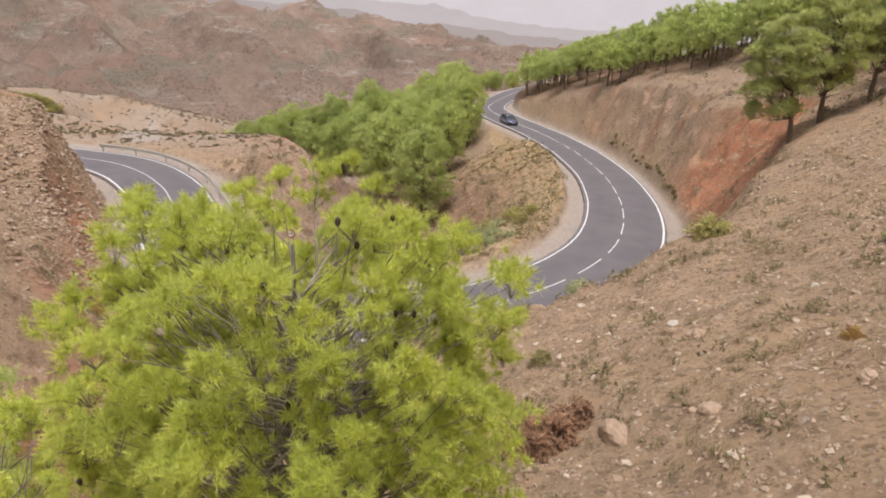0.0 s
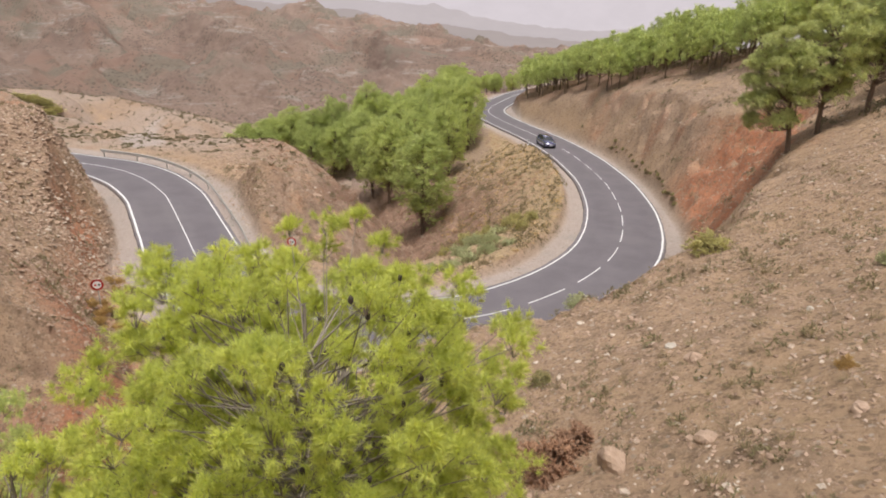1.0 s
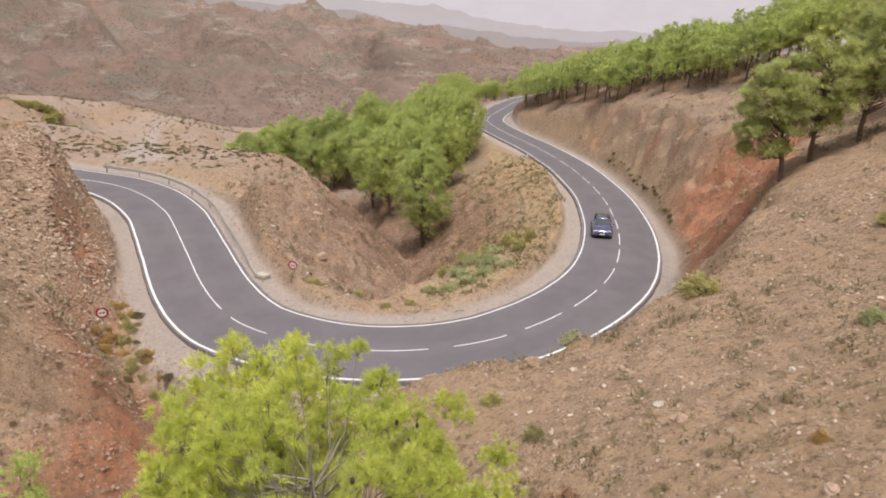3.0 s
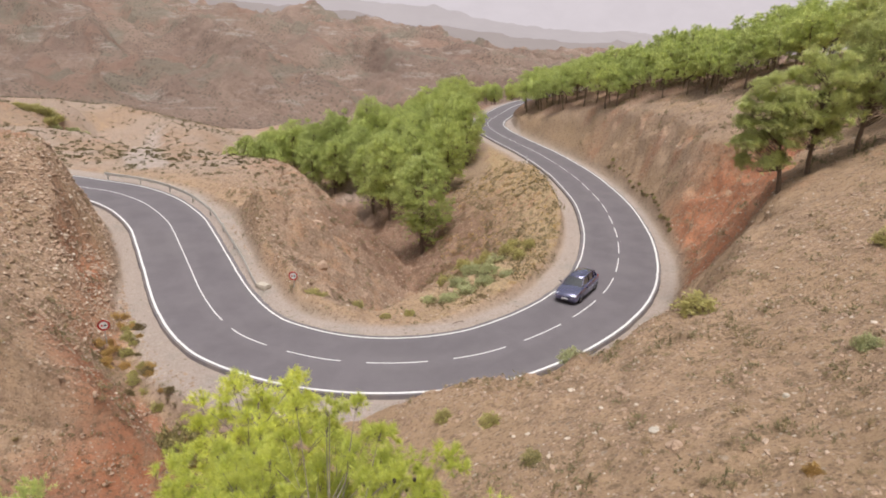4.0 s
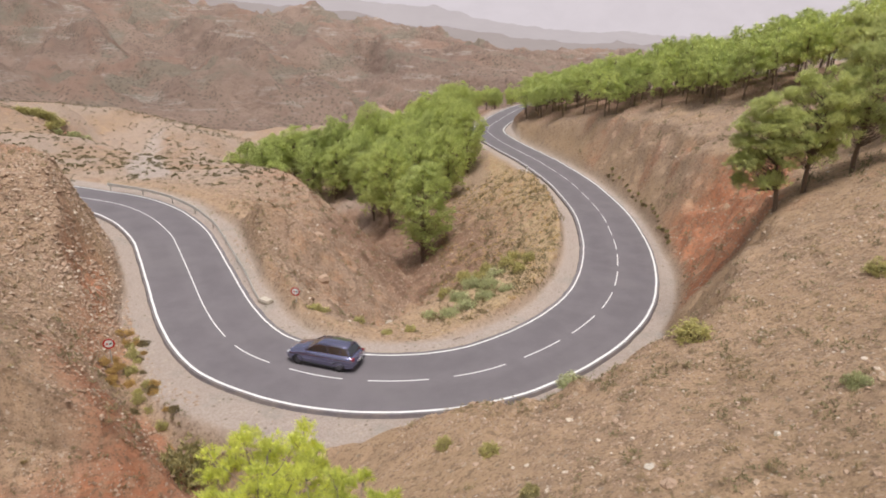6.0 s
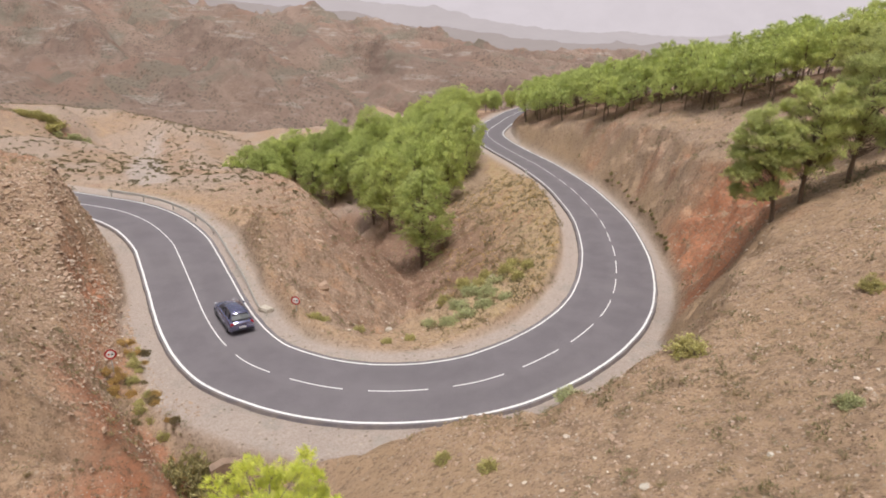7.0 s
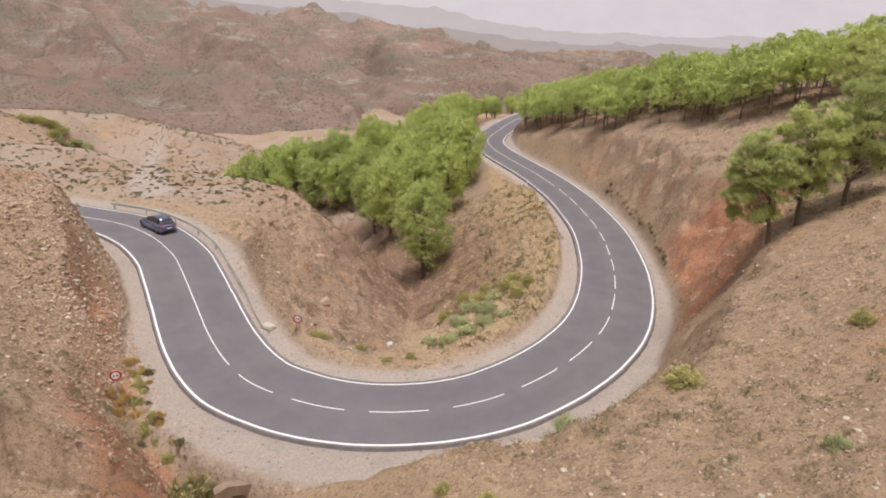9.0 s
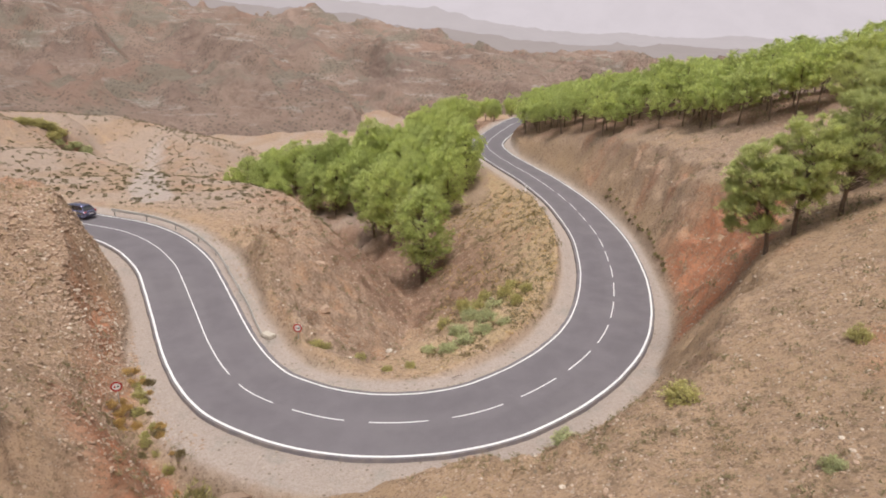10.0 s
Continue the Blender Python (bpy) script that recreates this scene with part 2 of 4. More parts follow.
# ---- lie of the land ----
# centre of the road: x, y and height
ROAD = [(-54, 32.5, 2.6), (-43, 31.6, 2.4), (-33.4, 28.8, 2.02), (-28.3, 26.75, 1.88), (-24.1, 23.6, 1.66), (-20.7, 19.8, 1.28),
        (-18.9, 17, 1.0), (-15.6, 11.15, 0.45), (-12.8, 6.1, 0.13), (-10.2, 2.2, 0), (-7.45, -0.62, 0), (-2.96, -2.8, 0),
        (1.67, -3.25, 0), (6.24, -2.13, 0), (10.17, 0.5, 0), (13.56, 3.96, 0), (16.36, 8.13, 0), (18.43, 13.1, -0.09),
        (20.12, 19.1, -0.27), (21.28, 25, -0.47), (22.45, 34.4, -0.74), (22.35, 43, -0.68), (21.7, 51.5, -0.62), (19.5, 63.4, -0.46),
        (16.5, 74, -0.28), (14.1, 84.2, -0.1), (13.75, 93.4, -0.08), (16.9, 105.9, -0.06), (24.6, 128, 0), (36, 150, -0.5), (52, 176, -2)]


def spline(points, step=24):
    """A Catmull-Rom curve through the points."""
    p = np.array(points, float)
    p = np.vstack([2 * p[0] - p[1], p, 2 * p[-1] - p[-2]])
    out = []
    for k in range(1, len(p) - 2):
        a, b, c, d = p[k - 1:k + 3]
        for u in np.linspace(0, 1, step, endpoint=False):
            out.append(0.5 * (2 * b + (c - a) * u + (2 * a - 5 * b + 4 * c - d) * u * u + (3 * b - a - 3 * c + d) * u ** 3))
    out.append(p[-2])
    return np.array(out)


LINE = spline(ROAD)
for _ in range(8):
    LINE[1:-1] = 0.5 * LINE[1:-1] + 0.25 * (LINE[:-2] + LINE[2:])
ALONG = np.r_[0, np.cumsum(np.linalg.norm(np.diff(LINE, axis=0), axis=1))]
HEAD = np.gradient(LINE, axis=0)
HEAD[:, 2] = 0
HEAD /= np.linalg.norm(HEAD, axis=1)[:, None]
SIDE = np.c_[-HEAD[:, 1], HEAD[:, 0], 0 * HEAD[:, 0]]      # towards the inside of the bend


def road_at(s, offset=0.0, lift=0.0):
    """A place on the road: metres along it, metres to the inside, metres above it."""
    p = np.array([np.interp(s, ALONG, LINE[:, k]) for k in range(3)])
    n = np.array([np.interp(s, ALONG, SIDE[:, k]) for k in range(3)])
    n /= np.linalg.norm(n)
    return p + n * offset + np.array([0, 0, lift])


def nearest(px, py, line, chunk=20000):
    """Distance to a polyline of (x, y, value), the value there and the signed side."""
    n = len(px)
    dist, val, side = np.empty(n), np.empty(n), np.empty(n)
    tang = np.gradient(line[:, :2], axis=0)
    for a in range(0, n, chunk):
        x, y = px[a:a + chunk, None], py[a:a + chunk, None]
        d2 = (x - line[None, :, 0]) ** 2 + (y - line[None, :, 1]) ** 2
        j = d2.argmin(1)
        vx, vy = px[a:a + chunk] - line[j, 0], py[a:a + chunk] - line[j, 1]
        t = tang[j] / np.maximum(np.linalg.norm(tang[j], axis=1), 1e-9)[:, None]
        dist[a:a + chunk] = np.sqrt(d2[np.arange(len(j)), j])
        val[a:a + chunk] = line[j, 2]
        side[a:a + chunk] = np.sign(t[:, 0] * vy - t[:, 1] * vx)
    return dist, val, side


def lattice(ix, iy, seed):
    h = (ix.astype(np.int64) * 374761393 + iy.astype(np.int64) * 668265263 + seed * 1442695041) & 0xFFFFFFFF
    h = ((h ^ (h >> 13)) * 1274126177) & 0xFFFFFFFF
    return ((h ^ (h >> 16)) & 0xFFFF) / 32767.5 - 1.0


def value_noise(x, y, seed=0):
    ix, iy = np.floor(x), np.floor(y)
    fx, fy = x - ix, y - iy
    fx, fy = fx * fx * (3 - 2 * fx), fy * fy * (3 - 2 * fy)
    a, b = lattice(ix, iy, seed), lattice(ix + 1, iy, seed)
    c, d = lattice(ix, iy + 1, seed), lattice(ix + 1, iy + 1, seed)
    return (a * (1 - fx) + b * fx) * (1 - fy) + (c * (1 - fx) + d * fx) * fy


def fbm(x, y, size, octaves=4, seed=0, ridged=False):
    out, amp, total = 0, 1.0, 0.0
    for k in range(octaves):
        c, s = math.cos(0.6 * k + seed), math.sin(0.6 * k + seed)
        v = value_noise((c * x - s * y) / size, (s * x + c * y) / size, seed + k)
        out = out + amp * (1 - 2 * np.abs(v) if ridged else v)
        total += amp
        amp *= 0.5
        size *= 0.5
    return out / total


def smooth(a, b, v):
    u = np.clip((v - a) / (b - a), 0, 1)
    return u * u * (3 - 2 * u)


def soft_min(a, b, k):
    h = np.clip(0.5 + 0.5 * (b - a) / k, 0, 1)
    return b * (1 - h) + a * h - k * h * (1 - h)


def soft_max(a, b, k):
    return -soft_min(-a, -b, k)


GULLY_IN = spline([(-1.1, 7.4, -2.3), (-0.8, 11.5, -4.6), (-0.4, 16, -5.9), (0.7, 22, -7.2), (1.0, 30, -8.5), (-0.2, 39, -9.6), (-5, 51, -11.2), (-14, 65, -12.8), (-32, 82, -14.5), (-58, 105, -17), (-95, 150, -24)])
GULLY_OUT = spline([(-15.9, 2.4, 0.15), (-14.2, -2.2, 0.1), (-12.0, -5.6, -0.5), (-8.0, -9.2, -2.6), (-6.6, -10.6, -3.3), (-8.2, -13.2, -4.0), (-10.4, -17, -4.9), (-13, -24, -5.8), (-20, -42, -8.5), (-34, -70, -12)])

# dirt track across the shelf
TRACK = spline([(-31, 40, 0), (-37, 52, 0), (-48, 78, 0), (-64, 112, 0), (-79, 144, 0), (-88, 170, 0)])


def land(x, y):
    """Height of the ground, and how far each kind of soil shows: red cut earth, road verge, dry grass bank."""
    shape = x.shape
    x, y = x.ravel().astype(float), y.ravel().astype(float)
    # slope on the right, falling towards the bend
    drop = soft_min(0.25 * (y + 21), 9.7 + 0 * y, 3.0)
    right = 6.9 + 0.4 * (soft_min(x, 75 + 0 * x, 20) - 6.4) + 0.1 * soft_max(soft_min(x, 45 + 0 * x, 6) - 20, 0 * x, 4.0) - drop - 62 * smooth(140, 420, y)
    past = 0.93 * (x - 25.5) + 0.36 * (y - 70)
    right += 0.5 * fbm(x, y, 14, 3, 3) - 0.36 * soft_max(past - 8, 0 * x, 6.0) * smooth(25, 45, y)
    # knoll on the left, cut by the road
    left = 8.7 + 0.11 * (-23 - np.clip(x, -70, 0)) - 0.85 * np.maximum(y - 16.3 + 0.1 * (x + 23), 0) + 0.45 * fbm(x, y, 7, 3, 5)
    left = np.where(x > -5, -60, left)
    # shelf behind the road, and the valley floor far beyond it
    shelf = 2.1 - 2.4 * smooth(-11, 4, x) - 0.15 * soft_max(y - 42, 0 * y, 4.0) + 0.2 * np.minimum(soft_max(-x - 55, 0 * x, 8.0), 60) * smooth(40, 85, y) + 0.45 * fbm(x, y, 12, 4, 8)
    shelf -= 4.0 * smooth(0.0, 0.35, fbm(x, y, 34, 2, 21)) * smooth(62, 95, y) * smooth(40, -10, x)
    brink = y + 0.25 * x + 14 * fbm(x, y, 40, 3, 23)
    shelf = shelf - 30 * smooth(170, 260, brink) - 3.0 * smooth(96, 108, brink) * smooth(-70, -50, x)
    plain = -48 + 4.0 * fbm(x, y, 70, 4, 11, ridged=True)
    nat = np.maximum(soft_max(right, shelf, 1.5), left)
    nat = soft_max(nat, plain, 4.0)
    # the gully inside the bend and the one below the culvert
    dr, zr, sr = nearest(x, y, LINE)
    d, zb, side = nearest(x, y, GULLY_IN)
    bank = zb + np.where(side > 0, 0.8 + 0.22 * smooth(14, 19, y), np.interp(y, [13, 24, 40, 64], [0.7, 0.55, 0.72, 0.4])) * np.maximum(d - 0.5, 0) + 0.5 * fbm(x, y, 5, 3, 2) + 0.95 * (fbm(x, y, 2.4, 4, 26, ridged=True) - 0.3) * smooth(14, 5, d)
    bank = bank + np.where((sr < 0) & (y < 150), 60, 0)
    nat = soft_min(nat, np.maximum(bank, -47), 1.0)
    d2, zb2, side2 = nearest(x, y, GULLY_OUT)
    bank2 = zb2 + np.where(side2 > 0, 0.8, np.interp(y, [-8, -4], [1.75, 1.2])) * np.clip(d2 - 0.6, 0, 2.6) + 0.8 * np.maximum(d2 - 3.2, 0) + 0.35 * fbm(x, y, 3.5, 3, 4)
    nat = soft_min(nat, bank2, 0.7)
    # the road's bench: verge, cut and fill
    wide = np.where(sr > 0, 4.75 + 0.7 * smooth(-9, -15, x) * smooth(2, 12, y), 5.05) + 0.25 * fbm(x, y, 5, 2, 9)
    wide = np.where((sr < 0) & (x > 19), 4.5 - 0.4 * smooth(14, 22, y), wide)
    wide = wide + 1.1 * (sr < 0) * smooth(-15, -11, x) * smooth(4, -2, x) * (y < 4)
    wide = wide - 0.38 * (sr < 0) * (x < -10) * smooth(4, 9, y)
    out = np.maximum(dr - wide, 0)
    steep = 1.08 + 0.75 * smooth(18, 30, y) * smooth(10, 18, x)
    rough = fbm(x, y, 2.6, 4, 6, ridged=True)
    kink = np.where(x < 0, 1.6, 0) * np.maximum(out - 1.8, 0)
    tip = (x < -10) * smooth(2, 9, y)
    steep, kink = steep + 0.75 * tip, kink * (1 - 0.5 * tip) * (1 - 0.25 * (x < -10))
    steep = steep + 0.35 * smooth(14, 20, x) * smooth(14, 6, y)
    front = np.maximum(smooth(-2, -6, y) * smooth(-9, -5, x) * smooth(14, 9, x), smooth(5, 0, y) * smooth(8, 10, x) * smooth(20, 16.5, x))
    steep, kink = steep * (1 - 0.25 * front * smooth(13, 9, x)), kink * (1 - front)
    cut = zr + (steep * out + kink) * (1 + 0.22 * rough * np.minimum(out, 1))
    fill = zr - (0.62 + 2.2 * smooth(-5, -7, y) * smooth(-3, -5, x)) * out
    z = soft_max(soft_min(nat, cut, 0.35), fill, 0.5)
    bench = zr - 0.06 + 0.03 * fbm(x, y, 1.3, 3, 7) - 0.10 * smooth(3.9, 3.4, dr)
    z = np.where(dr < wide, bench, np.where(dr < wide + 0.5, bench + (z - bench) * smooth(0, 0.5, dr - wide), z))
    in_cut = smooth(0.2, 1.2, out) * smooth(-0.25, 0.5, nat - cut)
    off = smooth(0.0, 1.5, out)
    z = z + off * (0.26 * fbm(x, y, 1.9, 4, 13) + 0.13 * fbm(x, y, 0.7, 3, 14))
    near = smooth(160, 60, np.hypot(x, y))
    rubble = smooth(0.5, 2.0, out) * ((x < -9) & (y < 20) | (side > 0) & (sr > 0) & (y < 30)) * near
    z = z + rubble * (0.3 * np.abs(fbm(x, y, 1.3, 3, 34)) + 0.12 * lattice(np.round(x / 0.3), np.round(y / 0.3), 35))
    crag = fbm(x, y, 1.1, 3, 27, ridged=True)
    z = z + in_cut * near * (1 - 0.5 * smooth(22, 30, y)) * (0.6 * (rough - 0.3) + 0.3 * (crag - 0.3)) * (1 - smooth(9, 3, y) * (x > 10))
    red = in_cut * near * smooth(-0.35, 0.35, fbm(x, y, 9, 2, 17) + np.where(x > 15, np.interp(y, [19, 24], [0.75, -0.4]), 0) - 2 * smooth(6, 2, y) * (x > 10) + np.where(x < -10, 0.0, 0.05))
    red = np.maximum(red, smooth(2.2, 0.4, d2 - 1.5) * smooth(-0.4, 0.3, fbm(x, y, 4, 2, 18)) * (side2 < 0))
    red = np.maximum(red, smooth(5.0, 3.0, d2) * (side2 < 0) * smooth(-5.5, -7, y))
    red = np.maximum(red, 0.75 * smooth(0.25, 0.6, fbm(x, y, 6, 3, 19)) * off)
    red = np.maximum(red, 0.3 * smooth(17, 7, d) * (side > 0) * smooth(6.5, 8.5, dr) * smooth(78, 60, y))
    red = red * (1 - front)
    verge = smooth(0.8, -0.3, dr - wide)
    verge = np.maximum(verge, 0.45 * smooth(30, 40, y) * smooth(0, -12, x) * smooth(0.1, -0.3, fbm(x, y, 11, 3, 28)))
    grass = smooth(4.9, 5.6, dr) * smooth(16, 9, dr) * (sr > 0) * smooth(0, 8, x) * (y < 70)
    grey = smooth(1.0, 5.0, y) * smooth(5.2, 7.5, dr) * (sr < 0) * (x > 15) * smooth(22, 30, y) * 0.85 * (1 - 0.3 * in_cut)
    grey = np.maximum(grey, 0.85 * smooth(13, 8, d) * (side > 0) * (dr > 6))
    grey = np.maximum(grey, 0.75 * (sr > 0) * smooth(14, 26, y) * smooth(4, -4, x) * smooth(7, 10, dr))
    grey = np.maximum(grey, 0.35 * (x < -8) * smooth(5.5, 8, dr))
    grey = np.maximum(grey, 0.8 * smooth(42, 62, y) * (x < 12))
    red = np.maximum(red, 0.8 * smooth(17, 11, d) * smooth(66, 78, y) * (side > 0) * smooth(-0.3, 0.2, fbm(x, y, 8, 3, 36)))
    litter = 0.9 * smooth(15, 6, d) * smooth(20, 27, y) * smooth(6, 10, dr) * ((side < 0) | (d < 9)) * smooth(130, 100, y)
    trail = smooth(3.2, 2.0, nearest(x, y, TRACK)[0] + 0.5 * fbm(x, y, 4, 2, 33))
    verge = np.maximum(verge, 0.95 * trail)
    return [v.reshape(shape) for v in (z, red, verge, grass, grey, litter)]


def height(x, y):
    return float(land(np.array([x]), np.array([y]))[0][0])


# ---- making meshes ----
def mesh_object(name, verts, faces, material, parent=None, label="", smooth_faces=False):
    me = bpy.data.meshes.new(name)
    me.from_pydata(verts if isinstance(verts, list) else verts.tolist(), [], faces if isinstance(faces, list) else faces.tolist())
    me.materials.append(material)
    if smooth_faces:
        me.shade_smooth()
    ob = new(name, me)
    ob.parent = parent
    if label:
        ob["label"] = label
    return ob


def part(name, bm, material, parent=None, label="", smooth_faces=False):
    """One mesh object from a bmesh, under a thing or a part."""
    me = bpy.data.meshes.new(name)
    bm.to_mesh(me)
    bm.free()
    me.materials.append(material)
    if smooth_faces:
        me.shade_smooth()
    ob = new(name, me)
    ob.parent = parent
    if label:
        ob["label"] = label
    return ob


def empty(name, m=None):
    ob = new(name)
    ob.empty_display_size = 0.3
    if m is not None:
        ob.matrix_basis = m
    return ob


def box(sx, sy, sz, at=(0, 0, 0), bevel=0.0, bm=None, turn=None):
    bm = bm or bmesh.new()
    m = Matrix.Translation(at) @ (turn or Matrix()) @ Matrix.Diagonal((sx, sy, sz, 1))
    got = bmesh.ops.create_cube(bm, size=1, matrix=m)
    if bevel:
        edges = {e for v in got["verts"] for e in v.link_edges}
        bmesh.ops.bevel(bm, geom=list(edges), offset=bevel, segments=2, affect="EDGES")
    return bm


def rod(r1, r2, length, m=None, sides=12, bm=None):
    """A cylinder or cone standing on its origin, along z."""
    bm = bm or bmesh.new()
    m = (m or Matrix()) @ Matrix.Translation((0, 0, length / 2))
    bmesh.ops.create_cone(bm, cap_ends=True, segments=sides, radius1=r1, radius2=r2, depth=length, matrix=m)
    return bm


def tube(points, radii, sides=6):
    """Verts and faces of a tapered tube along points."""
    p = np.array(points, float)
    t = np.gradient(p, axis=0)
    t /= np.maximum(np.linalg.norm(t, axis=1), 1e-9)[:, None]
    verts, faces = [], []
    for k in range(len(p)):
        ref = np.array([1.0, 0, 0]) if abs(t[k, 2]) > 0.7 else np.array([0, 0, 1.0])
        u = np.cross(t[k], ref)
        u /= np.linalg.norm(u)
        w = np.cross(t[k], u)
        for i in range(sides):
            a = 2 * math.pi * i / sides
            verts.append(p[k] + radii[k] * (math.cos(a) * u + math.sin(a) * w))
    for k in range(len(p) - 1):
        for i in range(sides):
            j = (i + 1) % sides
            faces.append((k * sides + i, k * sides + j, (k + 1) * sides + j, (k + 1) * sides + i))
    return verts, faces


def joined(pieces):
    verts, faces = [], []
    for v, f in pieces:
        n = len(verts)
        verts.extend(map(tuple, v))
        faces.extend(tuple(i + n for i in q) for q in f)
    return verts, faces


def scattered(base, places, rots, scales, squash=None):
    """Copies of one small piece (verts, triangle faces) joined in one array."""
    bv, bf = np.array(base[0], float), np.array(base[1], int)
    n = len(places)
    c, s = np.cos(rots[:, 2]), np.sin(rots[:, 2])
    cx, sx = np.cos(rots[:, 0]), np.sin(rots[:, 0])
    v = bv[None] * scales[:, None, None]
    if squash is not None:
        v = v * squash[:, None, :]
    y, z = v[..., 1] * cx[:, None] - v[..., 2] * sx[:, None], v[..., 1] * sx[:, None] + v[..., 2] * cx[:, None]
    x = v[..., 0]
    out = np.stack([x * c[:, None] - y * s[:, None], x * s[:, None] + y * c[:, None], z], -1) + places[:, None, :]
    f = bf[None] + (np.arange(n) * len(bv))[:, None, None]
    return out.reshape(-1, 3), f.reshape(-1, bf.shape[1])


# ---- ground ----
def spread(lo, hi, fine_lo, fine_hi, step, growth):
    mid = list(np.arange(fine_lo, fine_hi + step / 2, step))
    up, d = [], step
    while (up or mid)[-1] < hi:
        d *= growth
        up.append((up or mid)[-1] + d)
    down, d = [], step
    while (down or mid[:1])[-1] > lo:
        d *= growth
        down.append((down or mid[:1])[-1] - d)
    return np.array(down[::-1] + mid + up)


def ground():
    xs = spread(-4500, 4500, -34, 36, 0.3, 1.045)
    ys = spread(-3000, 5000, -40, 46, 0.3, 1.035)
    gx, gy = np.meshgrid(xs, ys)
    z, red, verge, grass, grey, floor = land(gx, gy)
    nx, ny = len(xs), len(ys)
    verts = np.stack([gx, gy, z], -1).reshape(-1, 3)
    i = np.arange(nx * ny).reshape(ny, nx)
    faces = np.stack([i[:-1, :-1], i[:-1, 1:], i[1:, 1:], i[1:, :-1]], -1).reshape(-1, 4)
    ob = mesh_object("ground", verts, faces, GROUND, smooth_faces=True)
    woods = np.maximum(floor, smooth(-1.5, 3.0, forest_edge(gx, gy)) * (gy > 30))
    for name, v in (("red", red), ("verge", verge), ("grass", grass), ("grey", grey), ("litter", woods)):
        ob.data.attributes.new(name, "FLOAT", "POINT").data.foreach_set("value", v.ravel().astype(np.float32))
    return tagged(ob, "dry stony brown hillside soil with red cut banks", "ground", kind="structure")


def forest_edge(x, y):
    """Positive inside the pine wood on the slope beyond the road."""
    return np.minimum(np.minimum(0.93 * (x - 25.5) + 0.36 * (y - 70) + 1.5 * fbm(x, y, 9, 2, 31), 150 - y), y - 30)


def hills():
    """Eroded badland hills across the valley."""
    xs, ys = np.arange(-900, 800, 4.5), np.concatenate([np.arange(240, 900, 4.0), np.arange(900, 1500, 9.0)])
    gx, gy = np.meshgrid(xs, ys)
    wx, wy = gx + 30 * fbm(gx, gy, 160, 3, 41), gy + 40 * fbm(gx, gy, 140, 3, 42)
    top = np.interp(gx, [-1100, -600, -330, -50, 90, 250, 600], [112, 92, 50, 29, 10, 2, 0])
    start = np.interp(gx, [-700, -300, -100, 100, 400], [270, 320, 375, 460, 560])
    rise = np.clip((wy - start) / np.interp(gx, [-600, 0, 300], [420, 420, 700]), 0, 1) ** 0.85
    z = -50 + top * rise
    across, along = 0.66 * wx + 0.75 * wy, 0.75 * wx - 0.66 * wy
    spur = fbm(across, along * 0.3, 120, 3, 43, ridged=True)
    rill = fbm(across * 0.8 + 0.3 * gx, along * 0.28, 42, 4, 45, ridged=True)
    z += (44 * spur + 22 * rill + 3.0 * fbm(gx, gy, 16, 3, 47, ridged=True)) * smooth(0.0, 0.25, rise) - 12 * smooth(0.0, 0.2, rise) - 2
    z += (26 * smooth(150, -250, gx) - 14 * smooth(50, 300, gx)) * smooth(850, 1450, gy) * (1 + 0.7 * fbm(gx, gy, 200, 3, 46))
    z -= 20 * (1 - smooth(240, 300, gy))
    nx, ny = len(xs), len(ys)
    i = np.arange(nx * ny).reshape(ny, nx)
    faces = np.stack([i[:-1, :-1], i[:-1, 1:], i[1:, 1:], i[1:, :-1]], -1).reshape(-1, 4)
    ob = mesh_object("badland_hills", np.stack([gx, gy, z], -1).reshape(-1, 3), faces, HILL, smooth_faces=True)
    return tagged(ob, "bare eroded brown hills with gullies across the valley", "hills", kind="structure")


def ridge(name, dist, base, crest, rough, size, seed, material, label):
    """A far ridge across the view, falling towards the valley."""
    xs = np.linspace(-1.1 * dist, 1.25 * dist, 420)
    rows = np.linspace(0, 1, 26)
    gx, gt = np.meshgrid(xs, rows)
    az = gx / dist
    top = np.interp(az, crest[0], crest[1])
    gy = dist + gt * 0.25 * dist + 0.03 * dist * fbm(gx, gt * 900, size * 2, 2, seed)
    lift = smooth(0, 1, gt)
    z = base + (top - base) * lift + rough * fbm(gx, gt * size * 3, size, 5, seed + 1, ridged=True) * (0.25 + lift)
    i = np.arange(gx.size).reshape(gx.shape)
    faces = np.stack([i[:-1, :-1], i[:-1, 1:], i[1:, 1:], i[1:, :-1]], -1).reshape(-1, 4)
    ob = mesh_object(name, np.stack([gx, gy, z], -1).reshape(-1, 3), faces, material, smooth_faces=True)
    return tagged(ob, label, "mountains", kind="structure")


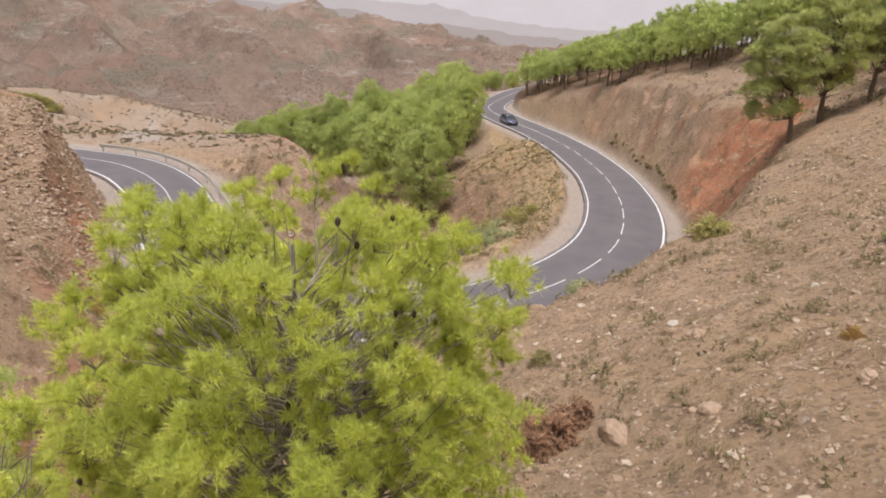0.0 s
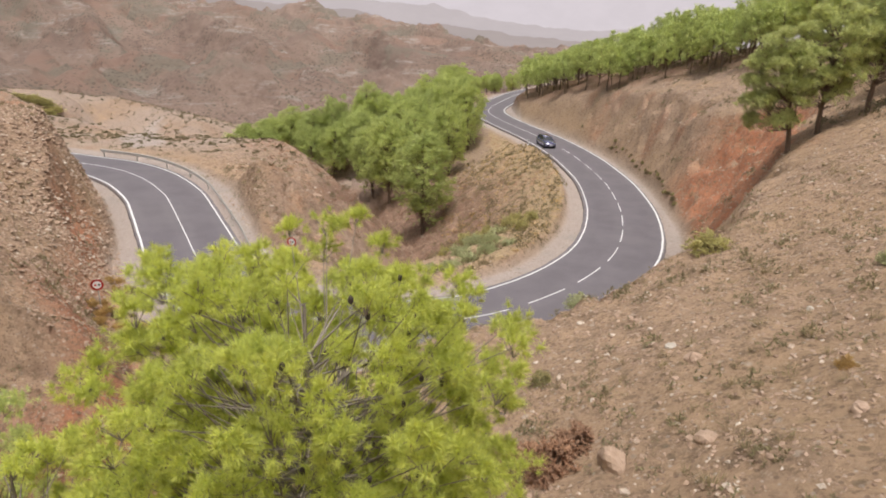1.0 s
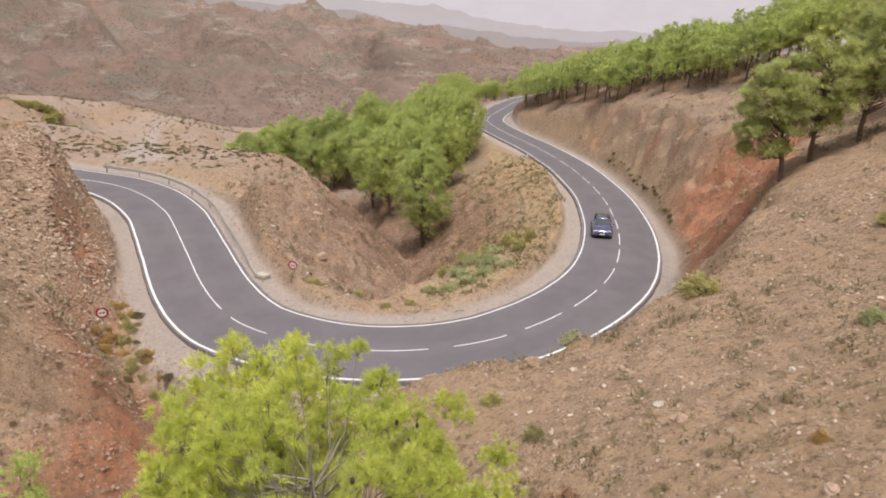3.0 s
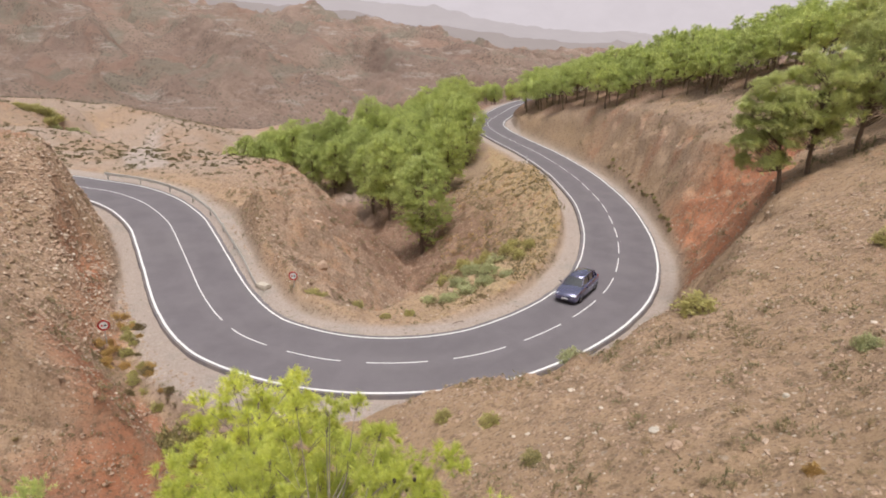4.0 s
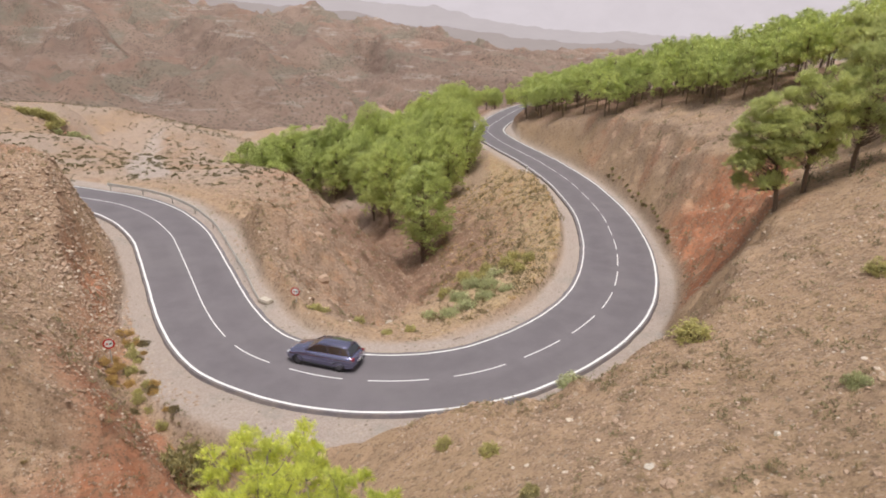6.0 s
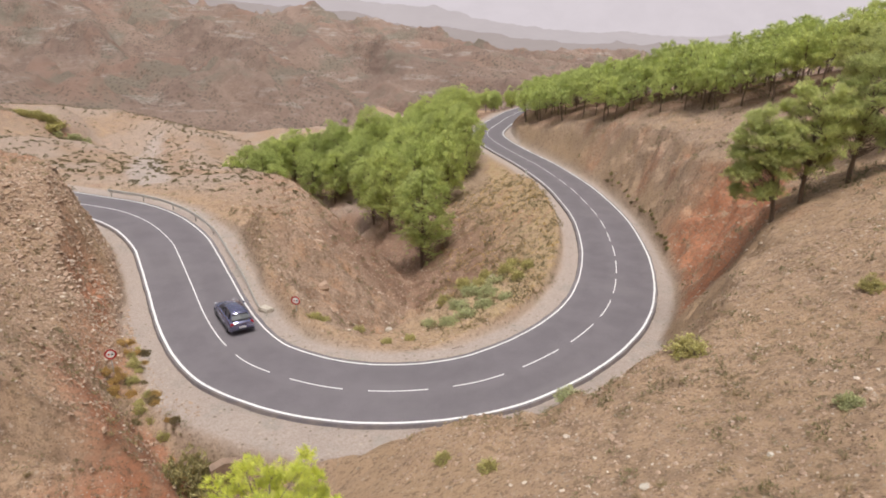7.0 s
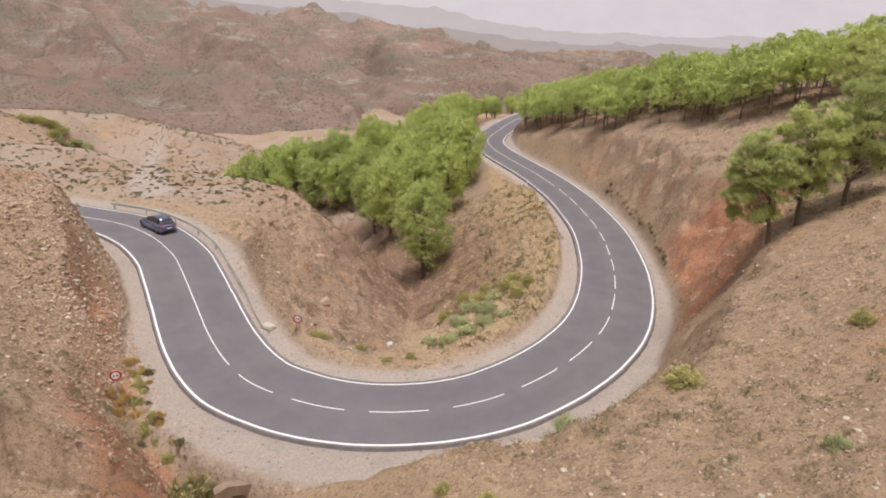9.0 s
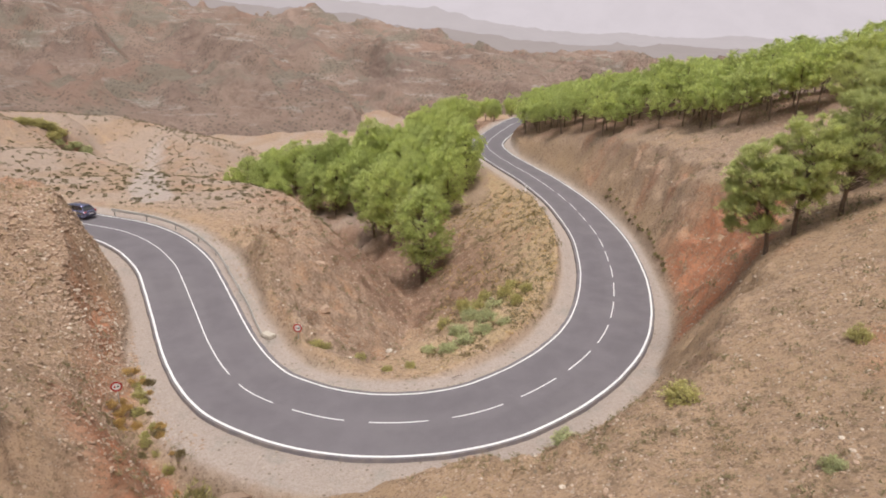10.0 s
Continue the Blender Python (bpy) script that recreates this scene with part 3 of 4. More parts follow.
# ---- road ----
def strip(lo, hi, s0, s1, lift, thick, step=0.5, wobble=0.0):
    """A ribbon along the road between two offsets, with thickness; its verts and faces, and each vert's offset."""
    ss = np.arange(s0, s1 + 1e-6, (s1 - s0) / max(2, round((s1 - s0) / step)))
    verts, offs, faces = [], [], []
    cols = np.linspace(lo, hi, 9 if hi - lo > 2 else 2)
    for s in ss:
        w = wobble * math.sin(s * 2.3) * math.sin(s * 0.71)
        for k, o in enumerate(cols):
            verts.append(tuple(road_at(s, o + w, lift)))
            offs.append(o)
        for o in (cols[-1], cols[0]):
            verts.append(tuple(road_at(s, o + w + (0.06 if o > 0 else -0.06) * (thick > 0.05), lift - thick)))
            offs.append(o)
    n = len(cols) + 2
    for r in range(len(ss) - 1):
        for k in range(n):
            a, b = r * n + k, r * n + (k + 1) % n
            faces.append((a, a + n, b + n, b))
    m = len(verts)
    faces += [tuple(range(n)), tuple(range(m - 1, m - n - 1, -1))]
    return verts, faces, offs


def road():
    v, f, offs = strip(-3.34, 3.34, 1, ALONG[-1] - 1, 0.07, 0.22, 0.6, 0.03)
    ob = mesh_object("road", v, f, ASPHALT)
    ob.data.attributes.new("across", "FLOAT", "POINT").data.foreach_set("value", np.array(offs, np.float32))
    tagged(ob, "winding two-lane road of worn grey asphalt", "road", kind="structure")
    for lo, wide in ((2.97, 0.115), (-3.2, 0.155)):
        v, f, _ = strip(lo, lo + wide, 1, ALONG[-1] - 1, 0.078, 0.006, 0.5, 0.012)
        mesh_object("edge_line", v, f, PAINT, ob, "white painted edge line")
    # solid centre line towards the left, then dashes of 3.5 m with gaps of 1.5 m
    v, f, _ = strip(-0.04, 0.04, 1, SOLID_END, 0.078, 0.006)
    mesh_object("centre_line", v, f, PAINT, ob, "solid white centre line")
    s = SOLID_END + 1.5
    while s < 137:
        v, f, _ = strip(-0.04, 0.04, s, s + 3.5, 0.078, 0.006)
        mesh_object("dash", v, f, PAINT, ob)
        s += 5.0
    v, f, _ = strip(-0.04, 0.04, s, ALONG[-1] - 2, 0.078, 0.006)
    mesh_object("centre_line", v, f, PAINT, ob, "solid white centre line")
    return ob


SOLID_END = float(ALONG[np.hypot(LINE[:, 0] + 10.2, LINE[:, 1] - 2.2).argmin()]) + 0.25

ground()
hills()
# haze is painted into the ridges: they emit paler colours farther out
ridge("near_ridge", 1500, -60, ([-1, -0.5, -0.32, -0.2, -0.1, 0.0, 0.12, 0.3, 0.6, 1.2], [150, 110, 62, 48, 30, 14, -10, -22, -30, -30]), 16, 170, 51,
      haze_glow_material("near_ridge_haze_glow", (0.30, 0.255, 0.245)), "brown ridge beyond the valley, tinted with painted haze")
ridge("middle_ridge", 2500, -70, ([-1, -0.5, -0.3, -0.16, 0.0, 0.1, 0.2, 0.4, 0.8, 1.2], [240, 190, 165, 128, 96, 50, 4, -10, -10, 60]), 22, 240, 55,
      haze_glow_material("middle_ridge_haze_glow", (0.40, 0.355, 0.365)), "pale ridge far beyond the valley, tinted with painted haze")
# this glowing crest also stands in for bright sky low over the valley
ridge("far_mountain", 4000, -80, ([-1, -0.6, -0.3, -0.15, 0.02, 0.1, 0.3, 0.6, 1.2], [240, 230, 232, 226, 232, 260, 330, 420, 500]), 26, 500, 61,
      haze_glow_material("far_mountain_haze_glow", (0.50, 0.455, 0.485)), "mountain range glowing in a pale painted haze colour")
road()


# ---- pines ----
def tuft(needles, length, width, seed, droop=0.2):
    """A brush of needles round the end of a twig, pointing up."""
    rng = np.random.default_rng(seed)
    verts, faces = [], []
    for k in range(needles):
        a, el = rng.uniform(0, 6.283), rng.uniform(-0.25, 1.35)
        d = np.array([math.cos(a) * math.cos(el), math.sin(a) * math.cos(el), math.sin(el)])
        side = np.cross(d, rng.normal(size=3))
        side /= np.linalg.norm(side)
        root = np.array([0, 0, rng.uniform(-0.35, 0.2) * length])
        n = len(verts)
        verts += [root - side * width, root + side * width, root + d * length * rng.uniform(0.7, 1.1) - np.array([0, 0, droop * length * 0.3])]
        faces.append((n, n + 1, n + 2))
    return verts, faces


def pine_shape(seed, tall, rx, rz, lobes, lobe_r, tufts, needle, trunk_r=0.12, lean=0.3, low=-0.45, cones=0, inner=0.25, bare=0.2, bend=None, tiers=0, twig=9, broad=2.0):
    """Trunk and limb tubes, and a crown of needle tufts gathered in clumps at the limbs' ends."""
    rng = np.random.default_rng(seed)
    bend = rng.normal(0, lean, 2) if bend is None else bend
    heights = np.linspace(0, 1, 9)
    mid = tall - rz
    axis = np.c_[bend[0] * heights ** 1.6 + 0.05 * np.sin(heights * 7 + seed), bend[1] * heights ** 1.5 + 0.05 * np.cos(heights * 6), heights * (tall - 0.25 * rz)]
    axis[0, :2] = 0
    wood = [tube(axis, trunk_r * (1 - 0.88 * heights) + 0.006, 7)]
    spots, ways, cone_at = [], [], []
    for k in range(lobes):
        u = low + (1 - low) * (k + 0.5) / lobes
        if tiers:                                   # limbs in whorls, with gaps between
            u = 0.35 * u + 0.65 * (low + (1 - low) * (math.floor((u - low) / (1 - low) * tiers) + 0.5) / tiers)
        a = k * 2.39996 + rng.normal(0, 0.35)
        r = max(0.0, 1 - abs(u) ** broad) ** (1 / broad)
        shrink = rng.uniform(0.35, 0.75) if rng.uniform() < inner else rng.uniform(0.72, 1.06)
        c = np.array([bend[0] + rx * r * math.cos(a) * shrink, bend[1] + rx * r * math.sin(a) * shrink, mid + rz * u * shrink - 0.3 * lobe_r])
        zs = np.clip(c[2] - rng.uniform(0.25, 0.6) * max(rx, rz) * (0.4 + r), tall * bare, tall * 0.85)
        start = np.array([np.interp(zs, axis[:, 2], axis[:, j]) for j in range(3)])
        bow = (start + c) / 2 + np.array([0, 0, -0.1 * rx]) + rng.normal(0, 0.06 * rx, 3)
        thick = trunk_r * 0.2
        wood.append(tube([start, (start + bow) / 2, bow, (bow + c) / 2, c], [thick, thick * 0.8, thick * 0.55, thick * 0.35, 0.004], 5))
        d = rng.normal(size=(tufts, 3)) + np.array([0.45 * math.cos(a) * r, 0.45 * math.sin(a) * r, 0.8])
        d /= np.linalg.norm(d, axis=1)[:, None]
        size = lobe_r * rng.uniform(0.7, 1.3)
        p = c + d * size * np.array([1.1, 1.1, 0.85]) * rng.uniform(0.3, 1.08, tufts)[:, None]
        for j in range(0, tufts, twig):
            wood.append(tube([c - np.array([0, 0, 0.5 * size]), p[j]], [0.007, 0.003], 3))
        spots.append(p)
        ways.append(d)
        if cones and rng.uniform() < cones:
            cone_at.append(c + rng.normal(0, 0.5 * size, 3))
    p, d = np.concatenate(spots), np.concatenate(ways)
    n = len(p)
    tip = np.arccos(np.clip(d[:, 2], -1, 1)) * 0.7
    rots = np.c_[-tip, 0 * tip, np.arctan2(d[:, 1], d[:, 0]) - math.pi / 2]
    cv, cf = scattered(needle, p, rots, rng.uniform(0.7, 1.25, n))
    return joined(wood), (cv, cf), cone_at


def cone_piece(at, size):
    bm = bmesh.new()
    bmesh.ops.create_icosphere(bm, subdivisions=1, radius=size, matrix=Matrix.Translation(at) @ Matrix.Diagonal((0.7, 0.7, 1.2, 1)))
    return bm


def pine(m, bark, needles, label, name="pine_tree", group="", **shape):
    wood, crown, cone_at = pine_shape(**shape)
    thing = empty(name, m)
    mesh_object("trunk", *wood, bark, thing, smooth_faces=True)
    mesh_object("crown", crown[0], crown[1], needles, thing)
    for p in cone_at:
        part("cone", cone_piece(p, 0.035), CONE, thing, "dark brown cone")
    return tagged(thing, label, "tree", group)


def on_ground(x, y, sink=0.1, turn=0.0, rx=0.0, ry=0.0):
    return pose(x, y, height(x, y) - sink, rx, ry, turn)


# ---- the pines close to the camera ----
fine_tuft = tuft(44, 0.095, 0.0038, 1)
near_tuft = tuft(30, 0.13, 0.006, 2)
mid_tuft = tuft(20, 0.22, 0.010, 4)
coarse_tuft = tuft(14, 0.4, 0.022, 3)

pine(on_ground(2.3, -29.4), BARK_PALE, NEEDLE_NEAR, "young yellow-green pine with thin grey limbs and dark cones", seed=11, tall=13.75 - height(2.3, -29.4), rx=2.1, rz=2.5,
     lobes=600, lobe_r=0.2, tufts=24, needle=fine_tuft, lean=0.1, trunk_r=0.085, low=-0.8, cones=0.15, inner=0.22, twig=4, broad=3.2)
pine(on_ground(0.45, -25.2), BARK_PALE, NEEDLE_NEAR, "slender yellow-green pine on the slope", seed=12, tall=12.3 - height(0.45, -25.2), rx=1.45, rz=2.4,
     lobes=130, lobe_r=0.25, tufts=26, needle=near_tuft, lean=0.1, trunk_r=0.1, low=-0.8)
pine(on_ground(-1.6, -28.6), BARK_PALE, NEEDLE_NEAR, "low yellow-green pine with sparse limbs on the slope", seed=14, tall=11.2 - height(-1.6, -28.6), rx=1.5, rz=2.0,
     lobes=74, lobe_r=0.22, tufts=22, needle=near_tuft, lean=0.1, trunk_r=0.08, low=-0.8, twig=4)
pine(on_ground(-6.4, -23.6), BARK, NEEDLE, "green pine rising out of the gully", seed=13, tall=9.0 - height(-6.4, -23.6), rx=1.6, rz=2.6,
     lobes=46, lobe_r=0.42, tufts=44, needle=near_tuft, lean=0.1, trunk_r=0.12, low=-0.8)

# ---- pines on the cut bank and the woods ----
BANK_PINES = ((24.8, 3.1, 7.3, 1.75, 3.0, 21, (-1.3, 0.2)), (26.6, 3.5, 7.8, 2.0, 3.0, 22, (0.3, 0.3)), (29.7, 4.0, 8.2, 2.2, 3.0, 23, (0.6, 0.2)),
              (34.5, 8.2, 8.8, 2.5, 2.9, 24, (0.3, -0.3)), (38.5, 13, 8.6, 2.5, 2.8, 25, (-0.2, 0.3)), (39.5, 20, 8.0, 2.4, 2.7, 26, (0.3, 0.2)))
for x, y, tall, rx, rz, seed, bend in BANK_PINES:
    pine(on_ground(x, y), BARK, NEEDLE_DEEP, "spreading green pine with a bare brown trunk on the cut bank", group="pines on the cut bank", seed=seed, tall=tall, rx=rx, rz=rz,
         lobes=120, lobe_r=0.5, tufts=44, needle=mid_tuft, bend=bend, trunk_r=0.15, low=-0.95, bare=0.2, tiers=5)


def wood(places, shapes, needles, label, group, seed):
    """Pines that share a few shapes."""
    rng = np.random.default_rng(seed)
    first = {}
    for x, y, size in places:
        k = int(rng.integers(len(shapes)))
        m = on_ground(x, y, 0.12, rng.uniform(0, 360), rng.normal(0, 2.5), rng.normal(0, 2.5))
        if k not in first:
            first[k] = pine(m, BARK, needles, label, group=group, **shapes[k])
            first[k].scale = (size, size, size)
        else:
            ob = copy_thing(first[k], m)
            ob.scale = (size, size, size * rng.uniform(0.92, 1.1))


def strewn(seed, count, x0, x1, y0, y1, keep, gap):
    """Places spread at random, no closer than gap, where keep(x, y) is positive."""
    rng = np.random.default_rng(seed)
    got = []
    for _ in range(count * 60):
        x, y = rng.uniform(x0, x1), rng.uniform(y0, y1)
        if keep(x, y) > 0 and all((x - a) ** 2 + (y - b) ** 2 > gap * gap for a, b in got):
            got.append((x, y))
            if len(got) == count:
                break
    return got


def slope_wood(x, y):
    edge = float(forest_edge(np.array([x]), np.array([y]))[0])
    dr, _, _ = nearest(np.array([x]), np.array([y]), LINE)
    return 1 if 0 < edge < 26 and dr[0] > 7 else -1


def gully_wood(x, y):
    """Inside the pines between the gully and the upper road."""
    d, _, side = nearest(np.array([x]), np.array([y]), GULLY_IN)
    dr, _, _ = nearest(np.array([x]), np.array([y]), LINE)
    ok = side[0] < 0 and 1.5 < d[0] < 14 + max(0, x + 36) * 0.75 and dr[0] > 8.0 and y > 57 + max(0, x - 3) * 1.6 + (15 + 0.4 * (-7 - x) if x < -7 else 0)
    return 1 if ok else -1


def wood_mass(places, shapes, needles, label, seed):
    """The back of the wood, joined."""
    rng = np.random.default_rng(seed)
    made = [pine_shape(**s) for s in shapes]
    verts, faces, kinds, n = [], [], [], 0
    for k, (trunk, crown, _) in enumerate(made):
        mine = [p for i, p in enumerate(places) if i % len(made) == k]
        p = np.array([(x, y, height(x, y) - 0.12) for x, y, _ in mine])
        r = np.c_[np.zeros((len(mine), 2)), rng.uniform(0, 6.283, len(mine))]
        s = np.array([q[2] for q in mine])
        for base, kind in ((trunk, 1), (crown, 0)):
            v, f = scattered(base, p, r, s)
            verts.append(v)
            faces += (f + n).tolist()
            kinds += [kind] * len(f)
            n += len(v)
    ob = mesh_object("pine_wood", np.concatenate(verts), faces, needles)
    ob.data.materials.append(BARK)
    ob.data.polygons.foreach_set("material_index", kinds)
    return tagged(ob, label, "wood", kind="stuff")


rng = np.random.default_rng(5)
shapes = [dict(seed=40 + k, tall=5.9, rx=1.7, rz=2.05, lobes=30, lobe_r=0.58, tufts=15, needle=coarse_tuft, lean=0.35, trunk_r=0.1, low=-0.75, bare=0.3) for k in range(4)]
slope_trees = [(x, y, rng.uniform(0.85, 1.2)) for x, y in strewn(7, 330, 20, 92, 32, 130, slope_wood, 2.0)]
slope_trees.sort(key=lambda p: 0.93 * p[0] + 0.36 * p[1])
wood(slope_trees[:190], shapes, NEEDLE, "bright green pine with a thin bare trunk in a planted wood", "pines of the slope wood", 8)
wood_mass(slope_trees[190:], shapes, NEEDLE, "planted wood of bright green pines along the crest", 18)
shapes = [dict(seed=50 + k, tall=10.5, rx=2.25, rz=4.4, lobes=84, lobe_r=0.92, tufts=25, needle=coarse_tuft, lean=0.4, trunk_r=0.17, low=-0.98, bare=0.05, inner=0.15) for k in range(4)]
gully_trees = [(1.9, 39.8, 1.3), (-3.4, 56, 1.2), (5.4, 60, 1.1), (-0.2, 62, 1.1), (8.6, 67, 1.0)]
gully_trees += [(x, y, rng.uniform(0.8, 1.1)) for x, y in strewn(9, 60, -36, 14, 53, 118, gully_wood, 3.9) if all((x - a) ** 2 + (y - b) ** 2 > 12 for a, b, _ in gully_trees)]
wood(gully_trees, shapes, NEEDLE, "bushy green pine growing in the gully below the road", "pines of the gully", 10)


far_bend = [(x, y, rng.uniform(0.85, 1.15)) for x, y in strewn(19, 26, -6, 26, 112, 158, lambda x, y: 1 if nearest(np.array([x]), np.array([y]), LINE)[0][0] > 6 and nearest(np.array([x]), np.array([y]), LINE)[2][0] > 0 else -1, 3.2)]
shapes = [dict(seed=70 + k, tall=6.4, rx=1.9, rz=2.6, lobes=46, lobe_r=0.66, tufts=20, needle=coarse_tuft, lean=0.25, trunk_r=0.13, low=-0.85) for k in range(2)]
wood(far_bend, shapes, NEEDLE, "green pine beside the far bend of the road", "pines of the far bend", 20)


# ---- guard rail, signs and posts ----
def guard_rail():
    thing = empty("guard_rail")
    s0, s1 = 21.0, float(ALONG[np.hypot(LINE[:, 0] + 12.6, LINE[:, 1] - 5.6).argmin()])
    profile = [(0.0, 0.0), (0.05, 0.05), (0.05, 0.11), (0.0, 0.15), (0.05, 0.2), (0.05, 0.26), (0.0, 0.31)]
    ss = np.arange(s0, s1, 0.5)
    verts, faces = [], []
    n = len(profile)
    for s in ss:
        sink = -0.55 * smooth(s1 - 5.0, s1, s)
        for o, z in profile:
            verts.append(tuple(road_at(s, 3.8 - o, 0.45 + z * (1 + 0.3 * sink) + sink)))
        for o, z in profile[::-1]:
            verts.append(tuple(road_at(s, 3.8 - o + 0.01, 0.45 + z * (1 + 0.3 * sink) + sink)))
    for r in range(len(ss) - 1):
        for k in range(2 * n):
            a, b = r * 2 * n + k, r * 2 * n + (k + 1) % (2 * n)
            faces.append((a, b, b + 2 * n, a + 2 * n))
    mesh_object("beam", verts, faces, STEEL, thing, "galvanised corrugated beam")
    for s in np.arange(s0 + 0.3, s1 - 4, 4.0):
        x, y, z = road_at(s, 3.9)
        part("post", box(0.1, 0.12, 1.0, (x, y, z + 0.25), 0.01), STEEL, thing)
    tagged(thing, "galvanised steel guard rail sloping into the ground", "guard rail")
    x, y, z = road_at(s1, 4.05)
    bm = box(1.1, 0.7, 0.35, (0, 0, 0.05), 0.08)
    for v in bm.verts:
        v.co += Vector((noise.noise(v.co * 3), noise.noise(v.co * 3 + Vector((5, 0, 0))), 0)) * 0.08
    block = part("anchor_block", bm, CONCRETE)
    block.matrix_basis = pose(x + 0.25, y - 0.3, z - 0.02, 0, 0, -35)
    tagged(block, "pale concrete anchor block at the rail's end", "concrete block")


guard_rail()


def sign(x, y, top, heading):
    g = height(x, y)
    thing = empty("road_sign", pose(x, y, g, 0, 0, heading))
    tall = top - g
    part("post", box(0.05, 0.08, tall + 0.5, (0, 0, tall / 2 - 0.1), 0.008), STEEL, thing)
    flat = Matrix.Translation((0, -0.045, tall - 0.05)) @ Matrix.Rotation(radians(90), 4, "X")
    plate = part("plate", rod(0.32, 0.32, 0.025, flat, 40), WHITE, thing, "round white plate with a red rim")
    ring = bmesh.new()
    inner, outer = [], []
    for k in range(40):
        a = 2 * math.pi * k / 40
        for lst, r in ((outer, 0.325), (inner, 0.225)):
            lst.append(ring.verts.new((r * math.cos(a), -0.0745, tall - 0.05 + r * math.sin(a))))
    for k in range(40):
        j = (k + 1) % 40
        ring.faces.new((outer[k], outer[j], inner[j], inner[k]))
    bmesh.ops.solidify(ring, geom=list(ring.faces), thickness=0.004)
    part("rim", ring, RED, plate)
    for dx, c in ((-0.09, RED), (0.09, BLACK)):
        bm = box(0.13, 0.006, 0.06, (dx, -0.074, tall - 0.08), 0.0)
        box(0.09, 0.006, 0.05, (dx, -0.074, tall - 0.03), 0.0, bm)
        part("car_shape", bm, c, plate)
    return tagged(thing, "round red-rimmed no-overtaking sign on a grey post", "road sign", "road signs")


sign(-15.1, -2.5, 1.95, 22)
sign(-6.2, 5.8, 1.75, -8)


def marker(x, y, tall=1.05):
    thing = empty("marker_post", on_ground(x, y, 0.05))
    part("post", box(0.12, 0.09, tall, (0, 0, tall / 2), 0.03), WHITE, thing)
    part("band", box(0.126, 0.096, 0.16, (0, 0, tall - 0.2), 0.02), BLACK, thing, "black band")
    return tagged(thing, "white roadside marker post with a dark band", "marker post", "marker posts")


marker(*road_at(float(ALONG[np.hypot(LINE[:, 0] - 20.8, LINE[:, 1] - 57.5).argmin()]), 4.0)[:2])
marker(*road_at(float(ALONG[np.hypot(LINE[:, 0] - 13.75, LINE[:, 1] - 93).argmin()]), 5.4)[:2])


def culvert():
    """Arched mouth of the drain under the bend."""
    thing = empty("culvert", pose(-6.35, -9.05, -2.95, 0, 0, 30))
    outer = [(-1.0, 0), (-1.0, 2.35), (-0.35, 2.55), (0.85, 2.25), (0.85, 0)]
    arch = [(0.6, 0)] + [(0.6 * math.cos(a), 1.3 + 0.6 * math.sin(a)) for a in np.linspace(0, math.pi, 15)] + [(-0.6, 0)]
    bm = bmesh.new()
    loop = [(x, z) for x, z in outer] + arch
    fv = [bm.verts.new((x, 0, z)) for x, z in loop]
    bm.faces.new(fv)
    got = bmesh.ops.extrude_face_region(bm, geom=list(bm.faces))
    for v in got["geom"]:
        if isinstance(v, bmesh.types.BMVert):
            v.co.y += 0.5
    bmesh.ops.recalc_face_normals(bm, faces=list(bm.faces))
    bmesh.ops.triangulate(bm, faces=list(bm.faces))
    part("head_wall", bm, OLD_CONCRETE, thing, "stained concrete head wall with an arch")
    v, f = [], []
    for y in (0.45, 5.0):
        for x, z in arch:
            v.append((x * 0.99, y, z))
    n = len(arch)
    for k in range(n - 1):
        f.append((k, k + 1, n + k + 1, n + k))
    f.append(tuple(range(n, 2 * n)))
    mesh_object("barrel", v, f, OLD_CONCRETE, thing, "dark arched drain")
    return tagged(thing, "arched concrete culvert mouth below the road verge", "culvert")


culvert()


# ---- stones, shrubs and grass ----
def stone_shape(seed):
    r = random.Random(seed)
    bm = bmesh.new()
    bmesh.ops.create_icosphere(bm, subdivisions=1, radius=0.5)
    for v in bm.verts:
        v.co *= r.uniform(0.7, 1.15)
        v.co.z *= 0.62
    bm.verts.ensure_lookup_table()
    v = [tuple(p.co) for p in bm.verts]
    f = [tuple(p.index for p in q.verts) for q in bm.faces]
    bm.free()
    return v, f


def blades(count, tall, out, width, seed):
    rng = np.random.default_rng(seed)
    v, f = [], []
    for k in range(count):
        a, r = rng.uniform(0, 6.283), rng.uniform(0, 0.35) * out
        root = np.array([math.cos(a) * r, math.sin(a) * r, -0.03])
        b = a + rng.normal(0, 0.5)
        tip = root + np.array([math.cos(b) * out * rng.uniform(0.2, 1), math.sin(b) * out * rng.uniform(0.2, 1), tall * rng.uniform(0.45, 1.0)])
        side = np.array([-math.sin(b), math.cos(b), 0]) * width
        n = len(v)
        v += [root - side, root + side, tip]
        f.append((n, n + 1, n + 2))
    return v, f


